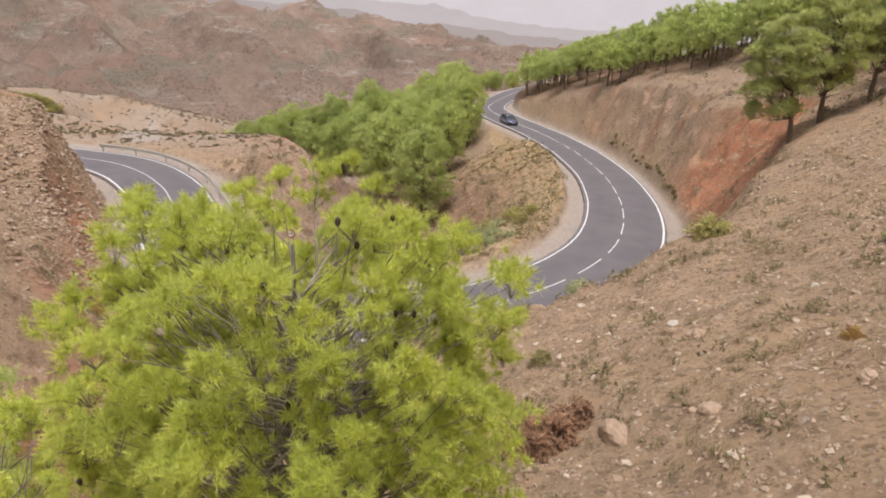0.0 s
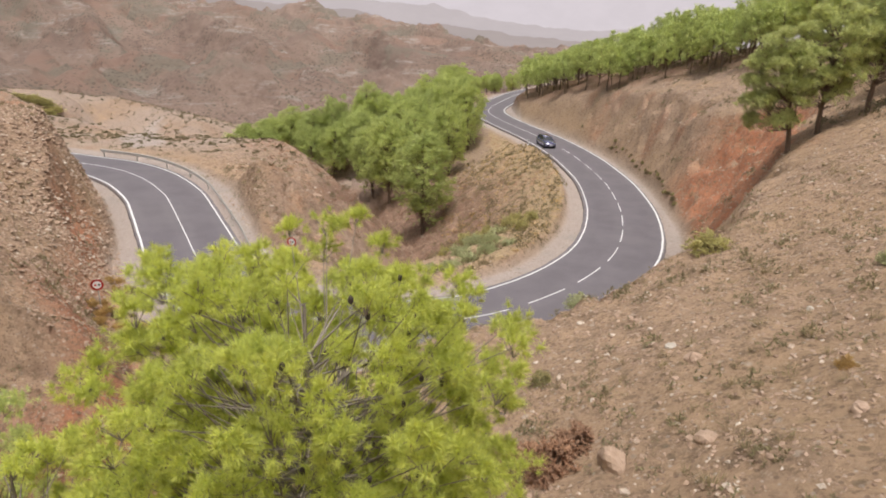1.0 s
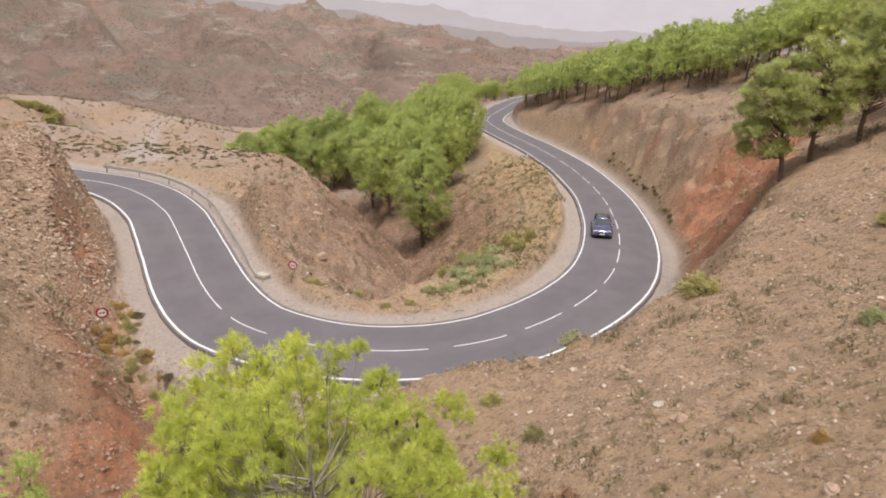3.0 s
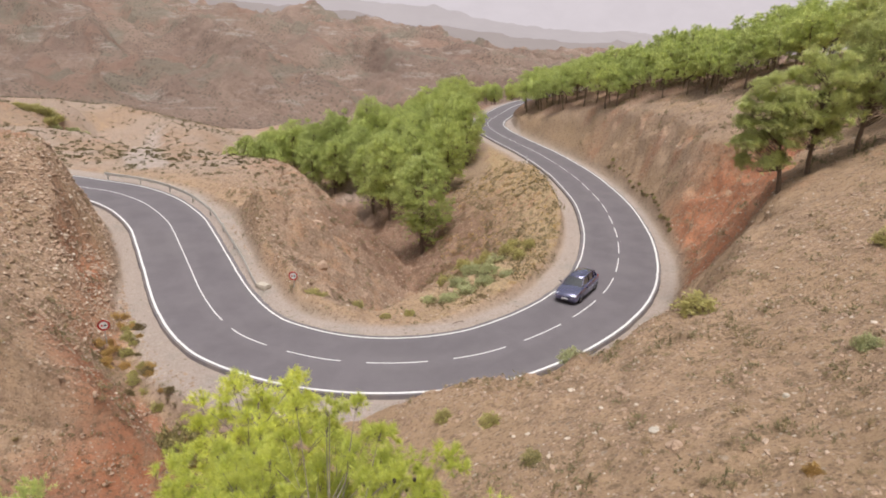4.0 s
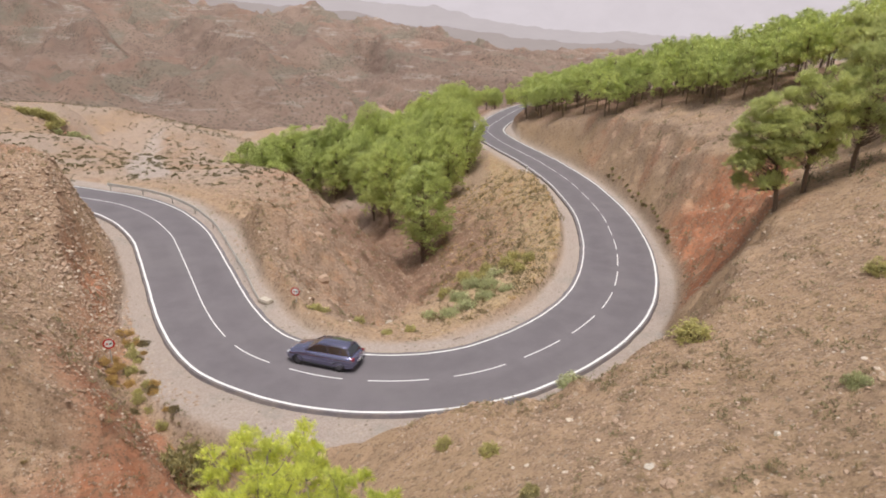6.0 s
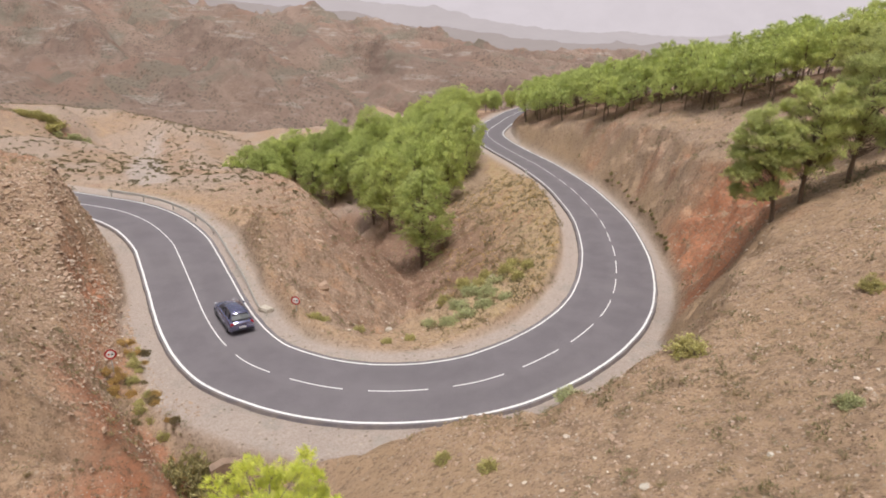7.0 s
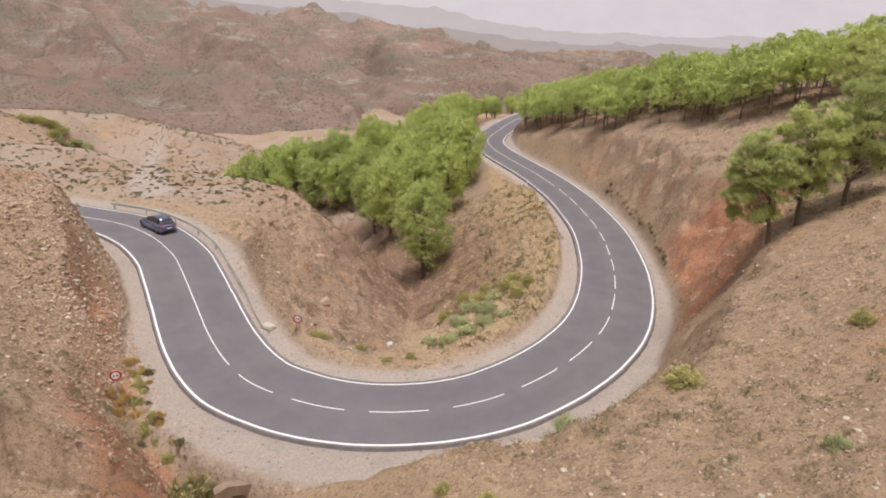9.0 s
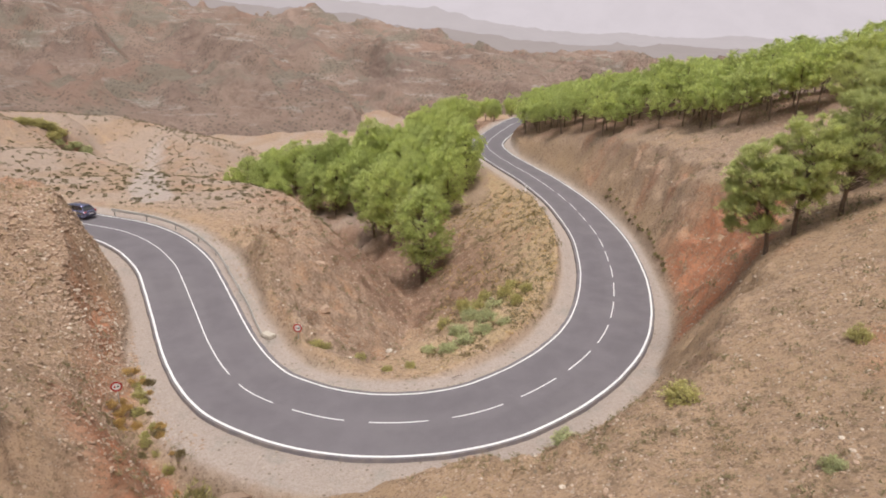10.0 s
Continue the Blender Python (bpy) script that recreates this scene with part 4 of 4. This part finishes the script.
def shrub_mesh(seed, count, tall, out, width):
    """A loose round shrub of many small leaves on fine stems."""
    rng = np.random.default_rng(seed)
    d = rng.normal(size=(count, 3))
    d /= np.linalg.norm(d, axis=1)[:, None]
    d[:, 2] = np.abs(d[:, 2])
    lump = 1 + 0.3 * np.sin(5 * d[:, 0] + seed) * np.cos(4 * d[:, 1])
    p = d * np.array([out, out, tall]) * (rng.uniform(0.35, 1.0, count) ** 0.6 * lump)[:, None]
    leaf = tuft(5, 0.16, width, seed)
    return scattered(leaf, p, np.c_[rng.uniform(-1, 1, count), np.zeros(count), rng.uniform(0, 6.283, count)], rng.uniform(0.6, 1.3, count))


def off_road(x, y, least):
    d, _, _ = nearest(x, y, LINE)
    return d > least


def cover(name, base, material, count, region, size, seed, label, category, least=5.6, patch=0.0, patch_size=6.0, sink=0.15):
    """Many small pieces strewn over a stretch of ground."""
    rng = np.random.default_rng(seed)
    x0, x1, y0, y1 = region
    x, y = rng.uniform(x0, x1, count * 3), rng.uniform(y0, y1, count * 3)
    ok = off_road(x, y, least) & (fbm(x, y, patch_size, 2, seed) > patch)
    x, y = x[ok][:count], y[ok][:count]
    n = len(x)
    sc = size[0] + (size[1] - size[0]) * rng.uniform(0, 1, n) ** 2.6
    z = land(x, y)[0] - sink * sc * 0.5
    squash = np.c_[rng.uniform(0.75, 1.3, n), rng.uniform(0.75, 1.3, n), rng.uniform(0.7, 1.2, n)]
    v, f = scattered(base, np.c_[x, y, z], np.c_[rng.normal(0, 0.15, n), np.zeros(n), rng.uniform(0, 6.283, n)], sc, squash)
    return tagged(mesh_object(name, v, f, material), label, category, kind="stuff")


near_slope, far_slope, knoll, inner, shelf_land = (2, 26, -33, -4), (20, 46, -12, 62), (-40, -9, -20, 20), (-20, 19, 2, 60), (-130, -8, 34, 215)
STONES = "loose brown and pale stones on the dry slope"


def pebble_shape(seed):
    r = random.Random(seed)
    v = [(0.5, 0, 0), (0, 0.5, 0), (-0.5, 0, 0), (0, -0.5, 0), (0, 0, 0.36), (0, 0, -0.3)]
    v = [tuple(c + r.uniform(-0.12, 0.12) for c in p) for p in v]
    return v, [(0, 1, 4), (1, 2, 4), (2, 3, 4), (3, 0, 4), (1, 0, 5), (2, 1, 5), (3, 2, 5), (0, 3, 5)]


cover("stones", stone_shape(1), STONE, 2600, near_slope, (0.08, 0.26), 71, STONES, "stones", 4.6, -0.35)
cover("stones", pebble_shape(1), STONE, 34000, near_slope, (0.035, 0.17), 171, STONES, "stones", 4.6, -0.35)
cover("stones", stone_shape(2), STONE, 1200, far_slope, (0.08, 0.32), 72, STONES, "stones", 4.6, -0.35)
cover("stones", pebble_shape(2), STONE, 9000, far_slope, (0.06, 0.3), 172, STONES, "stones", 4.6, -0.35)
cover("stones", stone_shape(3), STONE, 3600, knoll, (0.06, 0.3), 73, "loose rubble on the cut knoll", "stones", 4.6, -0.35)
cover("stones", pebble_shape(3), STONE, 23000, knoll, (0.05, 0.24), 173, "loose rubble on the cut knoll", "stones", 4.6, -0.35)
cover("stones", stone_shape(4), STONE, 2200, inner, (0.08, 0.42), 74, "loose rubble on the gully bank", "stones", 5.2, -0.35)
cover("stones", pebble_shape(4), STONE, 12000, (-20, 8, 2, 48), (0.06, 0.34), 174, "loose rubble on the gully bank", "stones", 5.4, -0.35)
cover("stones", pebble_shape(5), STONE, 1100, (-34, 30, -12, 40), (0.03, 0.12), 75, "small stones along the road verge", "stones", 3.75, -0.35)
cover("stones", stone_shape(6), STONE, 2600, (-28, -15, 1, 17), (0.1, 0.42), 76, "broken rock on the face of the cut", "stones", 4.7, -0.6)
cover("stones", pebble_shape(6), STONE, 9000, (-28, -15, -6, 17), (0.08, 0.3), 176, "broken rock on the face of the cut", "stones", 4.7, -0.6)
tussock, bushlet = blades(46, 0.36, 0.42, 0.010, 1), tuple(shrub_mesh(61, 16, 0.5, 0.55, 0.03))
cover("dry_tussocks", tussock, DRY, 900, near_slope, (0.35, 0.95), 81, "dry straw-coloured tufts of grass", "dry grass", 5.2, -0.1)
cover("dry_tussocks", tussock, DRY, 1500, knoll, (0.4, 1.0), 82, "dry straw-coloured tufts of grass", "dry grass", 5.4, -0.1)
cover("low_scrub", bushlet, DARK_SCRUB, 800, near_slope, (0.15, 0.7), 83, "low drab scrub on the slope", "scrub", 5.4, 0.05)
cover("low_scrub", bushlet, DARK_SCRUB, 500, far_slope, (0.4, 1.2), 84, "low drab scrub on the slope", "scrub", 4.9, -0.1)
cover("low_scrub", bushlet, DARK_SCRUB, 1100, knoll, (0.2, 0.85), 85, "low drab scrub on the knoll", "scrub", 5.6, -0.05)
cover("low_scrub", bushlet, DARK_SCRUB, 900, inner, (0.3, 0.95), 86, "low drab scrub on the gully banks", "scrub", 5.2, -0.15)
cover("low_scrub", tuple(shrub_mesh(62, 26, 0.45, 0.5, 0.075)), DARK_SCRUB, 8000, shelf_land, (0.4, 1.1), 87, "dark scrub dotting the shelf of land", "scrub", 7.5, -0.8, 20)
cover("low_scrub", bushlet, DARK_SCRUB, 520, (-34, -7, 9, 40), (0.2, 0.6), 94, "small dark tufts on the ground behind the guard rail", "scrub", 4.7, -0.5, 5)
cover("dry_brush", bushlet, DRY, 950, (3, 19, 4, 62), (0.4, 1.1), 89, "tangled dry brush on the bank below the road", "dry brush", 5.2, -0.3)
cover("dry_brush", bushlet, RUST, 500, (-16, 8, 8, 56), (0.4, 1.0), 90, "brown dead brush in the gully", "dry brush", 6.5, -0.3)
cover("low_scrub", bushlet, DARK_SCRUB, 300, (9, 18.5, 8, 42), (0.5, 1.0), 92, "olive tussocks along the edge of the bank", "scrub", 5.1, -0.3, 5)
cover("straw_grass", tussock, STRAW, 1500, (4, 19, 2, 60), (0.4, 1.1), 88, "straw-yellow grass on the bank below the road", "dry grass", 5.3, -0.2)


SHRUBS = {}


def shrub(x, y, size, material, label, kind=0, flat=1.0):
    key = (material.name, kind)
    if key not in SHRUBS:
        v, f = shrub_mesh(len(SHRUBS) + 3, 420, 0.75, 0.62, 0.02)
        stems = joined([tube([(0, 0, -0.1), (0.3 * math.cos(a), 0.3 * math.sin(a), 0.45)], [0.02, 0.006], 4) for a in (0.3, 1.7, 2.9, 4.1, 5.4)])
        thing = empty("shrub")
        mesh_object("foliage", v, f, material, thing)
        mesh_object("stems", *stems, BARK, thing)
        thing.matrix_basis = on_ground(x, y, 0.05) @ Matrix.Diagonal((size, size, size * flat, 1))
        SHRUBS[key] = tagged(thing, label, "shrub")
        return thing
    ob = copy_thing(SHRUBS[key], on_ground(x, y, 0.05, 77 * x))
    ob.scale = (size, size, size * flat)
    return tagged(ob, label)


shrub(13.75, -12.7, 1.4, OLIVE, "yellowish round shrub on the dry slope", 5, 0.75)
shrub(9.3, -11.9, 1.05, WEED, "low green shrub at the edge of the slope", 1, 0.6)
shrub(-8.7, -8.7, 2.2, SCRUB, "dark green bush beside the culvert", 9, 1.15)
shrub(6.35, -20.6, 0.5, SCRUB, "small drab tuft on the slope")
shrub(5.5, -17.3, 0.6, OLIVE, "small drab shrub on the slope", 1)
shrub(4.0, -15.5, 0.6, OLIVE, "small drab shrub on the slope", 1)
shrub(11.35, -24.4, 0.32, STRAW, "little yellow shrub on the slope")
shrub(20.4, -12.7, 0.85, OLIVE, "grey-green round shrub on the slope", 1)
shrub(15.3, -19.8, 0.6, WEED, "grey-green round shrub on the slope")
for k, (x, y, s) in enumerate(((4.6, 6.2, 1.3), (6.0, 7.2, 1.5), (7.4, 8.6, 1.4), (5.4, 9.2, 1.5), (7.8, 11.5, 1.6), (9.0, 9.6, 1.1), (6.6, 12.6, 1.5), (8.6, 14.5, 1.5), (3.2, 6.6, 1.0))):
    shrub(x, y, s, WEED, "grey-green weeds in the gully head", k % 2, 0.62)
for x, y, s in ((9.8, 17, 1.3), (10.8, 20, 1.2), (7.5, 17.5, 1.4), (6.2, 19, 1.3), (8.4, 21, 1.2), (10.4, 13.6, 1.1), (11.6, 16.2, 1.0), (4.4, 14.4, 1.1)):
    shrub(x, y, s, OLIVE, "tall drab grass clump on the bank", 2, 1.1)
for x, y, s in ((-5.0, 5.9, 1.0), (-4.4, 6.1, 0.9), (-1.6, 4.2, 0.7), (0.3, 3.6, 0.7), (1.9, 4.0, 0.7)):
    shrub(x, y, s, OLIVE, "olive scrub at the foot of the verge", 3, 0.75)
for x, y, s in ((-15.2, -3.2, 0.6), (-14.9, -2.5, 0.5), (-15.9, 0.6, 0.6), (-16.4, 2.2, 0.6), (-14.4, -4.4, 0.6)):
    shrub(x, y, s, STRAW, "straw-yellow dry grass clump beside the ditch", 1, 0.9)
rng = np.random.default_rng(95)
for k in range(34):
    p = GULLY_OUT[4 + 2 * k]
    shrub(p[0] + rng.normal(0.1, 0.4), p[1] + rng.normal(0, 0.4), rng.uniform(0.3, 0.75), (OLIVE, STRAW, DRY, OLIVE)[k % 4], "dry olive weeds along the roadside ditch", 3, 0.75)
for x, y, s in ((-14.9, -3.0, 0.65), (-14.5, -3.9, 0.6), (-15.2, -2.2, 0.6), (-14.9, -3.5, 0.5), (-16.6, 1.4, 0.7), (-14.1, -4.6, 0.6)):
    shrub(x, y, s, STRAW, "orange-yellow dry grass beside the ditch", 1, 0.6)
for x, y, s in ((5.2, -24.3, 0.9), (5.9, -24.6, 1.0), (6.5, -24.1, 0.9), (5.5, -25.0, 0.8)):
    shrub(x, y, s, RUST, "dead reddish-brown brush on the slope", 0, 0.7)
rng = np.random.default_rng(91)
for k in range(26):
    y = 22 + 1.15 * k + rng.normal(0, 0.3)
    s = float(np.interp(y, LINE[400:520, 1], ALONG[400:520]))
    p = road_at(s, -4.9 + rng.normal(0, 0.15))
    shrub(p[0], p[1], rng.uniform(0.25, 0.65), (SCRUB, DRY)[k % 2], "small dark shrub along the foot of the cut", 4, 0.8)
for k in range(30):
    x, y = -119 + 1.0 * k + rng.normal(0, 0.5), 152 + 0.1 * k + rng.normal(0, 1.2)
    shrub(x, y, rng.uniform(2.6, 3.9) * (0.75 if k % 30 in (12, 13) else 1), OLIVE if k < 12 else WEED, "green bush along the edge of the shelf", 2, 0.8)


def boulder(x, y, size, seed, label, material=STONE, tall=0.8):
    bm = bmesh.new()
    bmesh.ops.create_icosphere(bm, subdivisions=3, radius=size)
    r = random.Random(seed)
    off = Vector((r.uniform(0, 50), r.uniform(0, 50), 0))
    for v in bm.verts:
        n = noise.noise(v.co / size * 1.1 + off) * 0.4 + noise.noise(v.co / size * 3 + off) * 0.14
        v.co *= 1 + n
        v.co.z *= tall
    ob = part("boulder", bm, material)
    ob.matrix_basis = on_ground(x, y, size * 0.15, r.uniform(0, 360), r.uniform(-25, 25))
    return tagged(ob, label, "boulder", "boulders")


boulder(6.9, -25.1, 0.3, 1, "pale brown angular boulder on the slope", tall=1.1)
boulder(-5.85, 14.3, 0.55, 2, "rounded tan boulder on the gully bank")
boulder(-7.3, 21.0, 0.5, 3, "flat pale rock on the gully bank", tall=0.5)
boulder(-0.5, 15.9, 0.3, 4, "white rock in the gully head", CONCRETE)
boulder(0.0, 16.2, 0.22, 5, "white rock in the gully head", CONCRETE)
boulder(9.4, -21, 0.14, 6, "pale stone on the slope", CONCRETE)
boulder(12.7, -20.9, 0.1, 7, "pale stone on the slope", CONCRETE)
boulder(9.6, -21.9, 0.2, 8, "brown stone on the slope")
boulder(8.5, -25.3, 0.22, 9, "dark brown stone on the slope")
boulder(10.6, -26, 0.16, 10, "pale brown stone on the slope")


def branch():
    p = road_at(float(ALONG[np.hypot(LINE[:, 0] - 7.3, LINE[:, 1] + 1.5).argmin()]), 4.2, 0.06)
    v, f = joined([tube([(-0.45, 0, 0), (0, 0.06, 0.05), (0.4, -0.02, 0)], [0.03, 0.028, 0.015], 5), tube([(0, 0.06, 0.05), (0.15, 0.25, 0.08)], [0.018, 0.008], 4)])
    ob = mesh_object("fallen_branch", v, f, BARK)
    ob.matrix_basis = pose(*p, 0, 0, 20)
    tagged(ob, "broken brown branch on the gravel verge", "branch")


branch()


def farm_house(x, y, z):
    thing = empty("house", pose(x, y, z, 0, 0, 12))
    part("wall", box(7, 5, 5, (0, 0, 1.5), 0.05), WHITE, thing, "whitewashed walls")
    bm = bmesh.new()
    pts = [(-3.7, -2.8, 4), (3.7, -2.8, 4), (3.7, 2.8, 4), (-3.7, 2.8, 4), (-3.7, 0, 5.4), (3.7, 0, 5.4)]
    v = [bm.verts.new(p) for p in pts]
    for q in ((0, 1, 5, 4), (2, 3, 4, 5), (1, 2, 5), (3, 0, 4), (3, 2, 1, 0)):
        bm.faces.new([v[i] for i in q])
    part("roof", bm, ROOF, thing)
    for dx in (-2, 0.6):
        window = part("window", box(0.9, 0.08, 1.1, (dx, -2.52, 2.3)), GLASS, thing)
    part("door", box(1.0, 0.08, 2.1, (2.2, -2.52, 1.0)), BARK, thing)
    return tagged(thing, "small whitewashed farmhouse in the valley", "house")


farm_house(122, 668, -47)


def far_woods():
    rng = np.random.default_rng(93)
    n = 260
    x, y = rng.uniform(60, 240, n), rng.uniform(560, 720, n)
    p = np.c_[x, y, np.full(n, -46.0)]
    clump = shrub_mesh(31, 60, 1.0, 0.55, 0.11)
    v, f = scattered(clump, p, np.c_[np.zeros(n), np.zeros(n), rng.uniform(0, 6.283, n)], rng.uniform(5, 10, n))
    tagged(mesh_object("distant_woods", v, f, NEEDLE_DEEP), "dark green trees along the distant valley floor", "woods", kind="stuff")


far_woods()


# ---- the car ----
def loft(sections, closed=True):
    """A skin over cross-sections, each a list of points."""
    bm = bmesh.new()
    rows = [[bm.verts.new(p) for p in s] for s in sections]
    n = len(rows[0])
    for a, b in zip(rows, rows[1:]):
        for k in range(n if closed else n - 1):
            j = (k + 1) % n
            bm.faces.new((a[k], a[j], b[j], b[k]))
    if closed:
        bm.faces.new(rows[0][::-1])
        bm.faces.new(rows[-1])
    bmesh.ops.recalc_face_normals(bm, faces=list(bm.faces))
    return bm


def car():
    thing = empty("estate_car")
    # lower body: x along the car (nose at +x), half width, sill height, shoulder height
    rows = [(2.24, 0.62, 0.36, 0.58), (2.16, 0.76, 0.24, 0.70), (1.9, 0.85, 0.2, 0.80), (1.4, 0.885, 0.19, 0.885), (0.95, 0.89, 0.19, 0.95), (0.2, 0.89, 0.19, 0.97),
            (-0.8, 0.89, 0.19, 0.98), (-1.5, 0.885, 0.2, 0.99), (-1.95, 0.86, 0.22, 0.98), (-2.18, 0.80, 0.28, 0.93), (-2.25, 0.70, 0.4, 0.85)]
    secs = []
    for x, w, lo, hi in rows:
        secs.append([(x, -w * 0.9, lo), (x, -w, lo + 0.12), (x, -w * 1.0, lo + (hi - lo) * 0.55), (x, -w * 0.97, hi - 0.07), (x, -w * 0.86, hi), (x, 0, hi + 0.03),
                     (x, w * 0.86, hi), (x, w * 0.97, hi - 0.07), (x, w * 1.0, lo + (hi - lo) * 0.55), (x, w, lo + 0.12), (x, w * 0.9, lo)])
    body = part("body", loft(secs), CAR_PAINT, thing, "glossy dark blue bodywork", True)
    # cabin glass and roof
    cabin = [(0.98, 0.72, 0.94, 0.95), (0.25, 0.70, 0.95, 1.38), (-0.6, 0.69, 0.96, 1.44), (-1.5, 0.67, 0.97, 1.41), (-2.05, 0.64, 0.95, 1.1)]
    secs = []
    for x, w, lo, hi in cabin:
        t = w * (1 - 0.2 * (hi - lo) / 0.45)
        secs.append([(x, -w, lo), (x, -t, hi), (x, 0, hi + 0.015), (x, t, hi), (x, w, lo)])
    glass = part("cabin_glass", loft(secs), GLASS, thing, "dark tinted windows")
    secs = []
    for x, w, z in ((0.3, 0.545, 1.385), (0.1, 0.57, 1.425), (-0.6, 0.58, 1.475), (-1.5, 0.56, 1.45), (-1.72, 0.53, 1.40)):
        secs.append([(x, -w, z - 0.05), (x, -w * 0.94, z), (x, 0, z + 0.02), (x, w * 0.94, z), (x, w, z - 0.05), (x, 0, z - 0.04)])
    part("roof", loft(secs), CAR_PAINT, thing, smooth_faces=True)
    for s in (-1, 1):
        for x0, x1, w0, w1, z0, z1, r in ((1.0, 0.27, 0.735, 0.56, 0.95, 1.40, 0.035), (-0.5, -0.55, 0.725, 0.585, 0.96, 1.44, 0.03), (-1.35, -1.4, 0.715, 0.57, 0.97, 1.43, 0.04),
                                          (-2.0, -1.68, 0.69, 0.54, 0.95, 1.40, 0.055)):
            v, f = tube([(x0, s * w0, z0), (x1, s * w1, z1)], [r, r * 0.8], 6)
            mesh_object("pillar", v, f, CAR_PAINT, thing)
        v, f = tube([(0.1, s * 0.53, 1.45), (-0.6, s * 0.55, 1.52), (-1.5, s * 0.53, 1.48)], [0.014, 0.014, 0.014], 6)
        mesh_object("roof_rail", v, f, TRIM, thing)
        part("headlamp", box(0.22, 0.36, 0.14, (2.06, s * 0.60, 0.665), 0.04), LENS, thing, "clear headlamp")
        part("tail_lamp", box(0.14, 0.24, 0.24, (-2.17, s * 0.66, 0.83), 0.04), TAIL, thing, "red tail lamp")
        part("mirror", box(0.12, 0.2, 0.13, (0.72, s * 0.98, 1.0), 0.04), CAR_PAINT, thing)
        part("sill", box(2.1, 0.06, 0.12, (-0.05, s * 0.875, 0.22), 0.02), TRIM, thing)
        for x in (0.35, -0.75):
            part("door_handle", box(0.16, 0.025, 0.03, (x - 0.25, s * 0.895, 0.83), 0.008), ALLOY, thing)
        for x in (1.38, -1.32):
            v, f = tube([(x + 0.36 * math.cos(a), s * 0.88, 0.32 + 0.36 * math.sin(a)) for a in np.linspace(0.05, math.pi - 0.05, 11)], [0.035] * 11, 5)
            mesh_object("wheel_arch", v, f, TRIM, thing)
    part("grille", box(0.05, 0.85, 0.13, (2.215, 0, 0.53), 0.02), TRIM, thing, "black front grille")
    part("front_bumper", box(0.12, 1.35, 0.12, (2.17, 0, 0.32), 0.04), TRIM, thing)
    part("rear_bumper", box(0.16, 1.45, 0.16, (-2.2, 0, 0.42), 0.05), TRIM, thing)
    part("number_plate", box(0.02, 0.46, 0.1, (2.25, 0, 0.44)), WHITE, thing, "blank pale number plate")
    part("number_plate", box(0.02, 0.46, 0.1, (-2.285, 0, 0.62)), WHITE, thing, "blank pale number plate")
    wheels = []
    turn = Matrix.Rotation(radians(90), 4, "X")
    for x in (1.38, -1.32):
        for s in (-1, 1):
            hub = empty("wheel", pose(x, s * 0.78, 0.315))
            hub.parent = thing
            part("tyre", rod(0.315, 0.315, 0.2, turn @ Matrix.Translation((0, 0, -0.1)), 28), RUBBER, hub)
            bm = rod(0.2, 0.2, 0.21, turn @ Matrix.Translation((0, 0, -0.105)), 20)
            for k in range(5):
                a = k * math.tau / 5
                box(0.19, 0.225, 0.05, (0.1 * math.cos(a), 0, 0.1 * math.sin(a)), 0, bm, Matrix.Rotation(-a, 4, "Y"))
            part("rim", bm, ALLOY, hub)
            wheels.append(hub)
    tagged(thing, "dark blue estate car driving on the road", "car")
    return thing, wheels


the_car, car_wheels = car()

# metres along the road at each time: it comes down the far straight, rounds the bend and leaves
DRIVE_T = [0, 0.5, 1, 1.5, 2, 2.5, 3, 3.5, 4, 4.5, 5, 5.5, 6, 6.5, 7, 7.5, 8, 8.5, 9, 9.5, 10]
DRIVE_S = [156, 148.6, 139.6, 131.0, 121.2, 111.3, 102.6, 94.8, 88.0, 82.3, 76.7, 71.2, 65.7, 60.2, 54.6, 48.9, 42.3, 36.2, 30.0, 23.9, 18.2]


def drive(t):
    p = np.polyfit(DRIVE_T, DRIVE_S, 8)
    return float(np.polyval(p, t))


def motions():
    rows, spins = [], []
    lane = 1.55
    for k in range(0, 61):
        t = k / 6
        s = drive(t)
        a, b = road_at(s + 1.3, lane, 0.08), road_at(s - 1.3, lane, 0.08)
        d = b - a
        m = (a + b) / 2
        rows.append((t, pose(*m, 0, -math.degrees(math.atan2(d[2], math.hypot(d[0], d[1]))), math.degrees(math.atan2(d[1], d[0])))))
    walk(the_car, rows)
    for w in car_wheels:
        x, y, z = w.matrix_basis.translation
        turned, last, spin = 0.0, drive(0), []
        for k in range(0, 301):
            s = drive(k / 30)
            step = math.degrees((last - s) / 0.315)
            turned += (step + 36) % 72 - 36          # five spokes look alike every fifth of a turn
            last = s
            spin.append((k / 30, pose(x, y, z, 0, turned, 0)))
        walk(w, spin)


motions()
